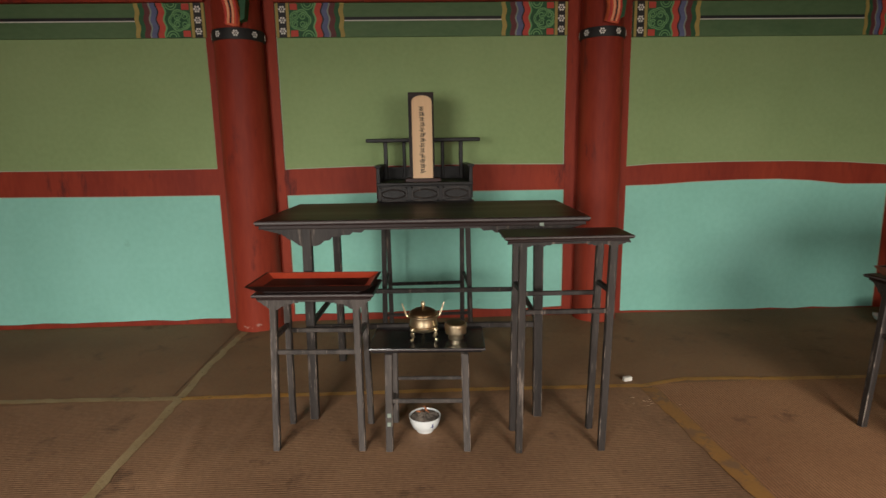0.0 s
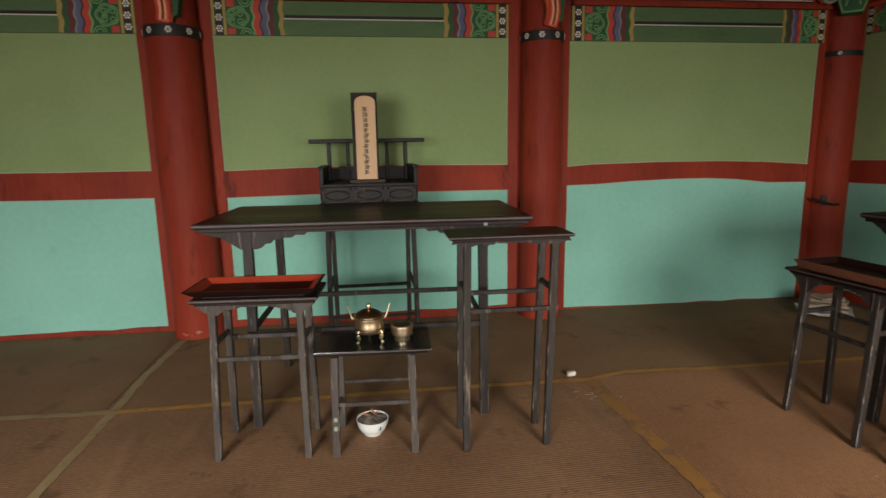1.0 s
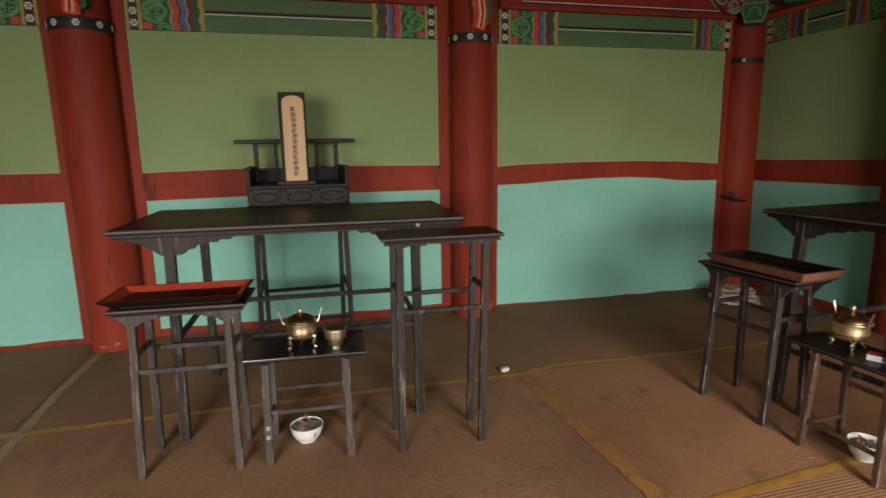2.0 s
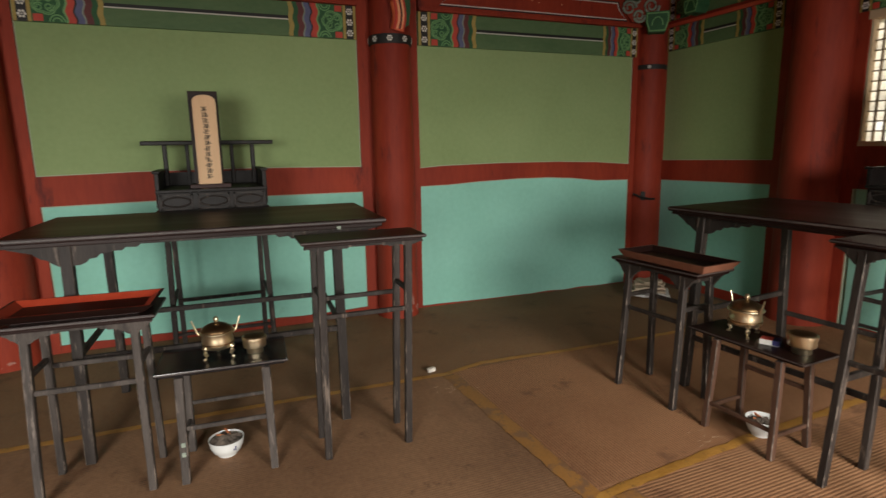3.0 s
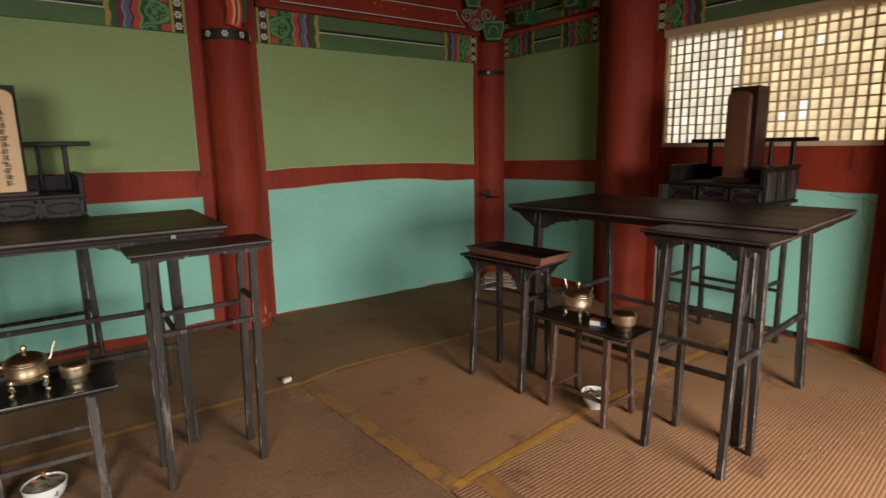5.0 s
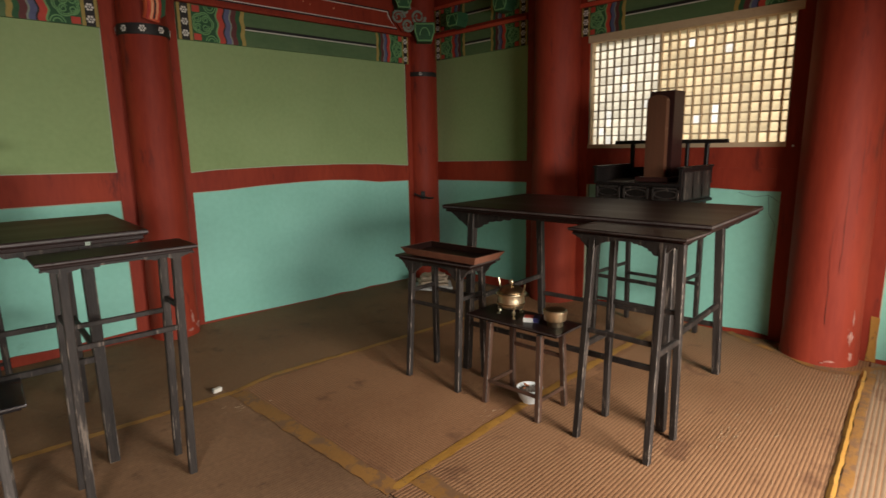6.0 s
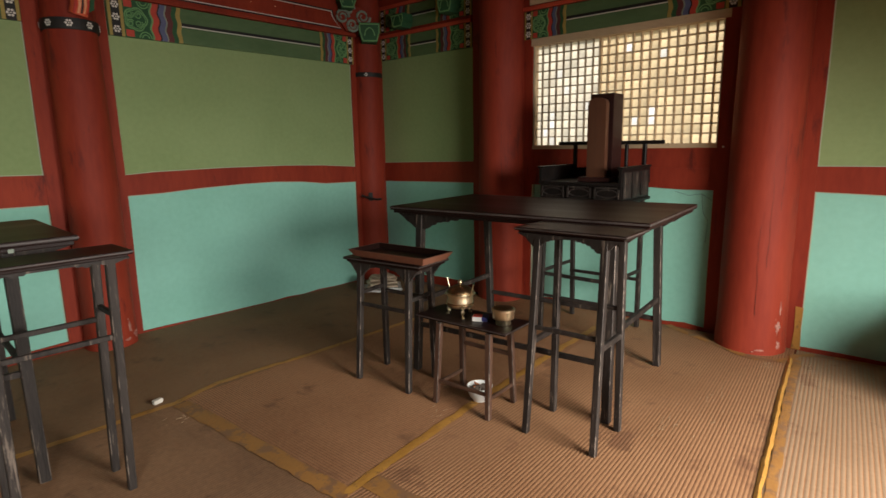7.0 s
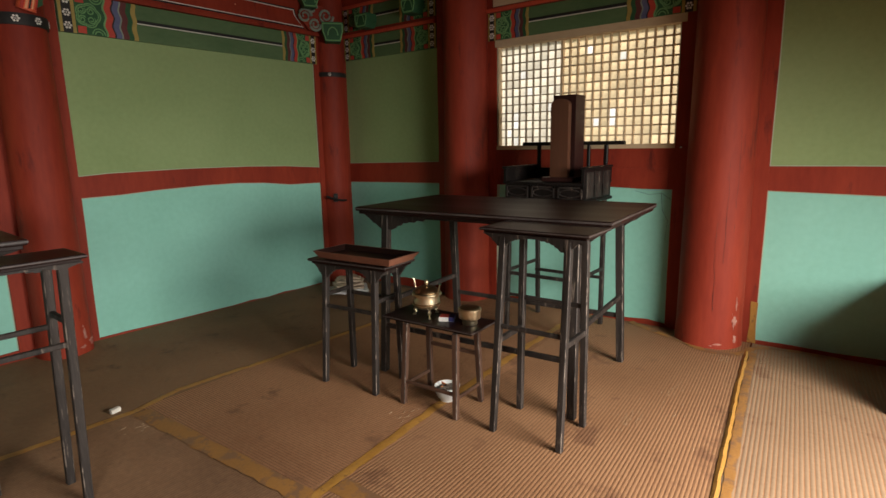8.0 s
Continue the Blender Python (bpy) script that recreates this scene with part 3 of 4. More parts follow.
def scroll_bracket(m):
    """Curled carved ornament over a bearing block."""
    ob = thing("scroll_ornament", m, "pale grey-green curled scroll carved over the corner block", "ornament")
    for cx, cz, r, t in ((-0.09, 0.02, 0.05, 1), (-0.02, -0.03, 0.045, -1), (0.06, 0.03, 0.055, -1), (-0.04, 0.075, 0.04, 1)):
        pts = [(cx + r * (1 - 0.75 * i / 20) * math.cos(t * i / 20 * 3.3 * math.pi), 0, cz + r * (1 - 0.75 * i / 20) * math.sin(t * i / 20 * 3.3 * math.pi)) for i in range(21)]
        part("scroll", tube(bmesh.new(), pts, 0.010, 7, 0.006), B_GREY, ob)
    part("backing", prism(bmesh.new(), [(-0.13, 0.02), (-0.06, -0.07), (0.05, -0.06), (0.11, 0.02), (0.05, 0.09), (-0.06, 0.11)], 0.03, 0.008), RED, ob)
    return ob


bracket_block(pose(3.885, 4.085, 2.235, 0, 0, -38))
bracket_block(pose(3.66, 4.13, 2.50, 0, 0, -25), 0.15, 0.13)
scroll_bracket(pose(3.75, 4.12, 2.42, 0, 0, -20) @ Matrix.Scale(1.3, 4))
bracket_block(pose(4.09, 3.85, 2.36, 0, 0, -90), 0.15, 0.12)
bracket_block(pose(4.09, 3.28, 2.40, 0, 0, -90), 0.15, 0.12)


B_RED_DEEP = material("deep_red_paint", (0.45, 0.03, 0.02), (0.52, 0.05, 0.03), 0.6, 8)
def bracket_arm(col, r, dx):
    """The curled, orange-striped tip of a bracket that hangs before a column."""
    line = [(dx + 0.012 * math.sin(i * 0.9), -r - 0.035 - 0.035 * math.sin(i / 9 * math.pi), 2.105 + 0.045 * i) for i in range(11)]
    ob = part("bracket_arm", tube(bmesh.new(), line, 0.050, 14, flat=0.9), B_ORANGE, col, "curled bracket tip painted in orange and black stripes", smooth=True)
    for off, mat, rr in ((-0.030, B_RED_DEEP, 0.010), (-0.012, B_PEACH, 0.007), (0.004, B_BLACK, 0.006), (0.018, B_PEACH, 0.007), (0.036, B_RED_DEEP, 0.008)):
        lift = math.sqrt(max(0, 0.050 ** 2 - off ** 2)) * 0.9
        part("painted_stripe", tube(bmesh.new(), [(p[0] + off, p[1] - lift, p[2]) for p in line], rr, 6, flat=0.5), mat, ob)
    part("peg", B(dx - 0.02, -r - 0.05, 2.2, dx + 0.02, -r + 0.03, 2.26), B_DARK, ob)
    part("side_leaf", prism(bmesh.new(), [(dx + 0.05, 2.12), (dx + 0.085, 2.14), (dx + 0.10, 2.25), (dx + 0.09, 2.55), (dx + 0.05, 2.55)], -r + 0.06, -r - 0.05), B_DARK, ob, "dark green painted side leaf")


bracket_arm(col_w, 0.155, 0.02)
bracket_arm(col_m, 0.138, 0.0)

# ---- paper window ----
win = new("window_1")
win.matrix_world = EAST
tagged(win, "lattice window with backlit yellowed paper in the red wall", "window", kind="structure")
U0, U1 = -WIN_Y1, -WIN_Y0
part("header", B(U0 - 0.01, -0.02, WIN_Z1 - 0.004, U1 + 0.03, 0.06, WIN_Z1 + 0.05, bevel=0.003), SASH, win)
part("sill", B(U0, -0.014, WIN_Z0 - 0.006, U1, 0.08, WIN_Z0 + 0.026, bevel=0.003), SASH, win)
part("stile", B(U0, 0.0, WIN_Z0 + 0.026, U0 + 0.014, 0.08, WIN_Z1 - 0.004), SASH, win)
part("stile", B(U1 - 0.014, 0.0, WIN_Z0 + 0.026, U1, 0.08, WIN_Z1 - 0.004), SASH, win)
nx, nz, seam = 23, 12, 9
ROW = (WIN_Z1 - WIN_Z0 - 0.03) / nz
COL = (U1 - U0) / nx
for i in range(1, nx):
    u = U0 + COL * i
    w, y, mat = (0.0075, 0.030, SASH_BACKLIT) if i < seam else (0.018, 0.022, SASH) if i == seam else (0.0105, 0.024, SASH)
    part("lattice_bar", B(u - w / 2, y, WIN_Z0 + 0.02, u + w / 2, 0.052, WIN_Z1), mat, win)
for j in range(1, nz):
    z = WIN_Z0 + 0.026 + ROW * j
    part("lattice_bar", B(U0 + 0.01, 0.032, z - 0.004, U0 + COL * seam, 0.050, z + 0.004), SASH_BACKLIT, win)
    part("lattice_bar", B(U0 + COL * seam, 0.026, z - 0.005, U1 - 0.01, 0.050, z + 0.005), SASH, win)
PATCHED = {(1, 1), (2, 2), (2, 0), (2, 3), (7, 4), (13, 2), (15, 2), (15, 3), (12, 10), (4, 6), (16, 9), (3, 8), (11, 2)}
pane_mesh = {}
for key, mat in (("old", PAPER), ("bright", PAPER_NEW), ("yellow", PAPER_YELLOW)):
    bm = B(0.0, 0.0, 0.0, COL, 0.0006, ROW)
    pane_mesh[key] = bpy.data.meshes.new("paper_pane")
    bm.to_mesh(pane_mesh[key])
    bm.free()
    pane_mesh[key].materials.append(mat)
for i in range(nx):
    for j in range(nz):
        key = "bright" if (i, j) in PATCHED else "old" if i < seam else "yellow"
        pane = new("paper_pane", pane_mesh[key])
        pane.parent = win
        pane.location = (U0 + COL * i, 0.0535, WIN_Z0 + 0.026 + ROW * j)


# ---- ritual furniture ----
def apron_outline(W, lu, drop, low, s):
    half = [(0, low), (lu - 0.27 * s, low), (lu - 0.255 * s, low + 0.012 * s), (lu - 0.215 * s, low + 0.010 * s), (lu - 0.20 * s, low + 0.022 * s),
            (lu - 0.165 * s, low + 0.022 * s), (lu - 0.15 * s, drop * 0.50), (lu - 0.12 * s, drop * 0.52), (lu - 0.105 * s, drop * 0.70), (lu - 0.08 * s, drop * 0.73), (lu - 0.066 * s, drop * 0.9),
            (lu - 0.045 * s, drop), (lu + 0.03 * s, drop), (lu + 0.045 * s, drop * 0.88), (lu + 0.07 * s, drop * 0.66), (lu + 0.085 * s, drop * 0.62), (lu + 0.115 * s, drop * 0.34), (max(lu + 0.15 * s, W / 2 - 0.03), 0.008)]
    return [(W / 2 - 0.012, 0)] + [(u, -d) for u, d in half[::-1]] + [(-u, -d) for u, d in half[1:]] + [(-W / 2 + 0.012, 0)]


def ritual_table(name, m, W, D, H, lu, lv, foot, leg, slab, drop, low, s, stretchers, label, group="", top_mat=None, leg_mat=None, side_drop=0.6, shift=0.0, lean=0.0):
    """A tall table: moulded top, carved aprons, four splayed legs and stretchers. Its front is y = 0, its middle x = 0.
    lu, lv: leg tops from the middle and from the front and back edges; foot: how far each foot stands out (sideways,
    to the front, to the back); shift: legs off the middle; lean: sideways lean of the whole leg set at the floor."""
    lf, lb = lv
    top_mat, leg_mat = top_mat or LACQUER, leg_mat or LEG_WOOD
    ob = thing(name, m, label, "table", group)
    bm = B(-W / 2, 0, H - slab * 0.58, W / 2, D, H, bevel=min(0.006, slab * 0.2))
    box(bm, -W / 2 + 0.014, 0.014, H - slab, W / 2 - 0.014, D - 0.014, H - slab * 0.55, bevel=0.003)
    part("tabletop", bm, top_mat, ob)
    for x0, y0, x1, y1 in ((-W / 2 - 0.0015, -0.0015, W / 2 + 0.0015, 0.004), (-W / 2 - 0.0015, 0.004, -W / 2 + 0.004, D), (W / 2 - 0.004, 0.004, W / 2 + 0.0015, D)):
        part("edge_bead", B(x0, y0, H - slab * 0.36, x1, y1, H - slab * 0.14, bevel=0.0012), BEAD, ob, "worn lighter bead along the edge")
    zu = H - slab + 0.001
    if drop:
        for y0, nm in ((lf - 0.004, "front_apron"), (D - lb - 0.012, "back_apron")):
            part(nm, prism(bmesh.new(), [(u, z + zu) for u, z in apron_outline(W, lu, drop, low, s)], y0, y0 + 0.016), leg_mat, ob)
        for sx in (-1, 1):
            part("side_apron", B(sx * lu - 0.008, lf + 0.012, zu - drop * side_drop, sx * lu + 0.008, D - lb - 0.012, zu), leg_mat, ob)
    tops = {}
    for sx in (-1, 1):
        for sy in (0, 1):
            y = lf + 0.012 if sy == 0 else D - lb - 0.012
            a = Vector((sx * lu + shift, y, zu))
            b = Vector((sx * (lu + foot[0]) + shift + lean, y + (foot[2] if sy else -foot[1]), 0))
            limb = part("leg", bar(bmesh.new(), a, b, leg, leg * 0.92), leg_mat, ob)
            limb.data.materials.append(WORN_EDGE)
            broad = max(p.area for p in limb.data.polygons)
            for p in limb.data.polygons:
                p.material_index = 1 if p.area < broad * 0.25 else 0
            tops[(sx, sy)] = (a, b)

    def at(k, z):
        a, b = tops[k]
        return b + (a - b) * (z / a.z)

    for kind, z, th in stretchers:
        ends = {"front": ((-1, 0), (1, 0)), "back": ((-1, 1), (1, 1)), "left": ((-1, 0), (-1, 1)), "right": ((1, 0), (1, 1))}[kind]
        part("stretcher", bar(bmesh.new(), at(ends[0], z), at(ends[1], z), th * 0.8, d0=th), leg_mat, ob)
    return ob


TABLE_ST = (("front", 0.275, 0.026), ("back", 0.29, 0.026), ("left", 0.41, 0.028), ("right", 0.41, 0.028))
TABLE_ST_N = (("front", 0.458, 0.026), ("back", 0.445, 0.026), ("left", 0.47, 0.026), ("right", 0.47, 0.026))
ritual_table("offering_table", pose(0.150, 2.572, 0, 0, 0, -3.0), 1.52, 0.80, 0.975, 0.537, (0.05, 0.05), (0.004, 0.03, 0.04), 0.043, 0.040, 0.085, 0.014, 1.0, TABLE_ST_N, "long black lacquered offering table with carved scalloped apron", "offering tables", lean=-0.004)
ritual_table("offering_table", pose(2.492, 1.625, 0, 0, 0, -85.5), 1.47, 0.855, 0.957, 0.557, (0.05, 0.075), (0.012, 0.06, 0.06), 0.043, 0.040, 0.085, 0.014, 1.0, TABLE_ST, "long black lacquered offering table before the paper window", "offering tables", lean=0.008)

STOOL_ST = (("front", 0.44, 0.020), ("back", 0.47, 0.020), ("left", 0.50, 0.022), ("right", 0.50, 0.022))
TALL_ST = (("front", 0.62, 0.020), ("back", 0.65, 0.020), ("left", 0.70, 0.022), ("right", 0.70, 0.022))
E_TALL_ST = (("front", 0.50, 0.020), ("back", 0.58, 0.020), ("left", 0.43, 0.026), ("right", 0.46, 0.026))
ritual_table("side_stand", pose(-0.315, 2.335, 0, 0, 0, -4.4), 0.51, 0.27, 0.70, 0.176, (0.03, 0.035), (0.012, 0.045, 0.016), 0.030, 0.028, 0.045, 0.012, 0.42, STOOL_ST, "low worn dark wooden side stand carrying a red tray", "side stands", leg_mat=GREYED_WOOD, lean=-0.004)
ritual_table("side_stand", pose(0.734, 2.226, 0, 0, 0, -1.5), 0.515, 0.222, 0.937, 0.183, (0.014, 0.006), (-0.006, 0.004, 0.008), 0.031, 0.026, 0.018, 0.008, 0.42, TALL_ST, "tall dark wooden side stand with paired legs", "side stands", lean=-0.018)
ritual_table("side_stand", pose(2.160, 2.168, 0, 0, 0, -84), 0.53, 0.265, 0.70, 0.168, (0.026, 0.030), (0.010, 0.035, 0.022), 0.032, 0.028, 0.075, 0.016, 0.42, STOOL_ST, "low dark wooden side stand carrying a brown tray", "side stands", lean=-0.006)
ritual_table("side_stand", pose(2.264, 1.131, 0, 0, 0, -88), 0.505, 0.262, 0.938, 0.151, (0.012, 0.040), (0.012, 0.058, 0.020), 0.031, 0.026, 0.055, 0.012, 0.42, E_TALL_ST, "tall dark wooden side stand with splayed legs", "side stands", shift=0.010, lean=-0.010)
LOW_ST = (("front", 0.222, 0.018), ("back", 0.225, 0.016), ("left", 0.15, 0.018), ("right", 0.15, 0.018))
E_LOW_ST = (("back", 0.26, 0.02), ("front", 0.12, 0.018), ("left", 0.1, 0.018), ("right", 0.1, 0.018))
ritual_table("incense_table", pose(0.155, 2.316, 0, 0, 0, -3.8), 0.498, 0.335, 0.455, 0.162, (0.0, 0.10), (0.006, 0.034, 0.012), 0.033, 0.024, 0, 0, 0.4, LOW_ST, "small incense table with glossy black top and greyed legs", "incense tables", GLOSS_BLACK, GREYED_WOOD)
ritual_table("incense_table", pose(2.213, 1.676, 0, 0, 0, -87.5), 0.54, 0.232, 0.445, 0.148, (0.003, 0.018), (0.012, 0.026, 0.02), 0.029, 0.022, 0, 0, 0.4, E_LOW_ST, "small worn brown incense table with splayed legs", "incense tables", LACQUER, BROWN_WOOD, shift=0.022)


def tray(m, W, D, h, flare, outer, inner, label):
    """A shallow tray with flaring sides, open above."""
    ob = thing("wooden_tray", m, label, "tray")
    t = 0.012

    def ring(z, g):
        return [(-W / 2 - g, -D / 2 - g, z), (W / 2 + g, -D / 2 - g, z), (W / 2 + g, D / 2 + g, z), (-W / 2 - g, D / 2 + g, z)]
    bm = bmesh.new()
    r = [[bm.verts.new(p) for p in q] for q in (ring(0, 0), ring(h, flare), ring(h, flare - t), ring(0.012, -t * 0.6))]
    bm.faces.new(r[0][::-1])
    for a, b in zip(r[:2], r[1:3]):
        for i in range(4):
            bm.faces.new((a[i], a[(i + 1) % 4], b[(i + 1) % 4], b[i]))
    part("tray_side", bm, outer, ob)
    bm = bmesh.new()
    r = [[bm.verts.new(p) for p in q] for q in (ring(h + 0.001, flare - t), ring(0.012, -t * 0.6))]
    for i in range(4):
        bm.faces.new((r[0][i], r[0][(i + 1) % 4], r[1][(i + 1) % 4], r[1][i]))
    part("tray_inside", bm, inner, ob)
    part("tray_bottom", B(-W / 2 + 0.004, -D / 2 + 0.004, 0.004, W / 2 - 0.004, D / 2 - 0.004, 0.0125), LACQUER, ob, "dark lacquered tray bottom")
    part("tray_foot", B(-W / 2 + 0.02, -D / 2 + 0.02, -0.008, W / 2 - 0.02, D / 2 - 0.02, 0.001), outer, ob)
    return ob


tray(pose(-0.313, 2.448, 0.709, 0, 0, -4.5), 0.45, 0.195, 0.031, 0.040, LACQUER, TRAY_RED, "shallow black tray with red lacquered inside")
tray(pose(2.272, 2.125, 0.709, 0, 0, -86), 0.48, 0.20, 0.038, 0.025, TRAY_BROWN, LACQUER, "shallow reddish-brown wooden tray on the side stand")


def spirit_chair(m, zs, label):
    """A tall chair on long legs: panelled box with side wings, seat, and a railed back. Front is y = 0."""
    ob = thing("spirit_chair", m, label, "chair", "spirit chairs")
    W, D = 0.575, 0.46
    z0, z1, z2 = 0.955 * zs, 1.070 * zs, 1.165 * zs
    h = W / 2
    for sx in (-1, 1):
        for y in (0.03, D - 0.03):
            a = (sx * (h - 0.03), y, z0)
            b = (sx * (h - (0.012 if y < 0.2 else 0.035)), y + (0.02 if y > 0.2 else -0.01), 0)
            part("leg", bar(bmesh.new(), a, b, 0.030), LEG_WOOD, ob)
    for z, y, th in ((0.40, 0.03, 0.024), (0.245, 0.03, 0.018), (0.35, D - 0.03, 0.022)):
        part("stretcher", bar(bmesh.new(), (-h + 0.02, y, z), (h - 0.02, y, z), 0.018, d0=th), LEG_WOOD, ob)
    for sx in (-1, 1):
        part("stretcher", bar(bmesh.new(), (sx * (h - 0.022), 0.03, 0.42), (sx * (h - 0.022), D - 0.03, 0.42), 0.018, d0=0.022), LEG_WOOD, ob)
    part("seat_box", B(-h, 0.012, z0, h, D, z1 - 0.012, bevel=0.004), CHAIR_BLACK, ob)
    part("seat", B(-h - 0.006, -0.006, z1 - 0.012, h + 0.006, D + 0.004, z1 + 0.006, bevel=0.004), CHAIR_BLACK, ob)
    part("base_moulding", B(-h - 0.012, -0.010, z0 - 0.014, h + 0.012, D + 0.006, z0 + 0.006, bevel=0.004), CHAIR_BLACK, ob)
    for i in range(3):
        cx = (-1 + i) * W / 3
        hw, zc, hz = W / 6 - 0.012, (z0 + z1) / 2 - 0.006, (z1 - z0) / 2 - 0.014
        bm = bmesh.new()
        for x0, x1, a, b in ((cx - hw, cx + hw, zc - hz, zc - hz + 0.010), (cx - hw, cx + hw, zc + hz - 0.010, zc + hz), (cx - hw, cx - hw + 0.010, zc - hz, zc + hz), (cx + hw - 0.010, cx + hw, zc - hz, zc + hz)):
            box(bm, x0, 0.004, a, x1, 0.013, b)
        p = part("carved_panel", bm, LEG_WOOD, ob)
        o = [(cx + 0.85 * hw * math.copysign(abs(math.cos(a)) ** 1.5, math.cos(a)), zc + 0.62 * hz * math.copysign(abs(math.sin(a)) ** 0.8, math.sin(a))) for a in [k * math.pi / 14 for k in range(28)]]
        part("carved_cartouche", tube(bmesh.new(), [(x, 0.011, z) for x, z in o + o[:1]], 0.0055, 6), LEG_WOOD, p)
    for sx in (-1, 1):
        w = part("side_wing", B(sx * h - 0.011 - 0.006 * sx, 0.0, z1 + 0.004, sx * h + 0.011 - 0.006 * sx, D, z2, bevel=0.004), CHAIR_BLACK, ob)
        part("wing_cap", B(sx * h - 0.02 - 0.006 * sx, -0.008, z2, sx * h + 0.02 - 0.006 * sx, D, z2 + 0.014, bevel=0.004), CHAIR_BLACK, w)
        for k in range(3):
            part("wing_panel", B(sx * (h + 0.0055) - 0.0025, 0.03 + 0.14 * k, z0 + 0.02, sx * (h + 0.0055) + 0.0025, 0.145 + 0.14 * k, z2 - 0.02, bevel=0.002), LEG_WOOD, w)
    part("back_board", B(-h + 0.01, D - 0.02, z1 + 0.004, h - 0.01, D - 0.004, z2 - 0.01), CHAIR_BLACK, ob)
    zt = 1.345 * zs
    part("top_rail", B(-0.385, D - 0.04, zt - 0.026, 0.385, D - 0.004, zt, bevel=0.006), CHAIR_BLACK, ob)
    for u in (-0.255, -0.13, 0.13, 0.255):
        part("baluster", bar(bmesh.new(), (u, D - 0.02, zt - 0.024), (u, D - 0.02, z1), 0.026 if abs(u) > 0.2 else 0.022, bevel=0.004), CHAIR_BLACK, ob)
    return ob


def tablet(m, plate_mat, label, inked):
    """A spirit tablet: stepped foot, dark upright case and a round-topped face plate. Front is -y."""
    ob = thing("spirit_tablet", m, label, "tablet", "spirit tablets")
    part("foot", B(-0.11, -0.055, 0, 0.11, 0.21, 0.028, bevel=0.005), CASE_RED, ob)
    part("case", B(-0.084, 0.045, 0.028, 0.076, 0.19, 0.558, bevel=0.003), LACQUER if inked else CASE_RED, ob, "dark upright tablet case")
    w = 0.062
    pts = [(-w, 0.028), (w, 0.028), (w, 0.487)] + [(w * math.cos(a), 0.487 + 0.042 * math.sin(a) ** 0.8) for a in [k * math.pi / 12 for k in range(1, 12)]] + [(-w, 0.487)]
    plate = part("face_plate", prism(bmesh.new(), pts, 0.012, -0.032), plate_mat, ob, "round-topped face plate")
    if inked:
        rnd = random.Random(3)
        for i in range(13):
            zc = 0.45 - i * 0.0315
            bm = bmesh.new()
            for k in range(4):
                x0 = rnd.uniform(-0.020, -0.009)
                z = zc + (k - 1.5) * 0.0068
                box(bm, x0, -0.0328, z - 0.0019, x0 + rnd.uniform(0.020, 0.034), -0.0318, z + 0.0019)
            x0 = rnd.uniform(-0.010, 0.006)
            box(bm, x0, -0.0330, zc - 0.0125, x0 + 0.0042, -0.0319, zc + 0.0125)
            part("ink_bar", bm, INK, plate)
    return ob


spirit_chair(pose(0.180, 3.47, 0), 1.008, "tall black spirit chair with carved drawers and railed back")
spirit_chair(pose(3.52, 1.735, 0, 0, 0, -90), 0.97, "tall dark spirit chair below the paper window")
tablet(pose(0.172, 3.60, 1.076, -1.5), PALE_WOOD, "pale wooden spirit tablet inked with a column of dark bars", True)
tablet(pose(3.64, 1.662, 1.046, 0, 0, -90), TABLET_BROWN, "reddish-brown wooden spirit tablet in an upright case", False)


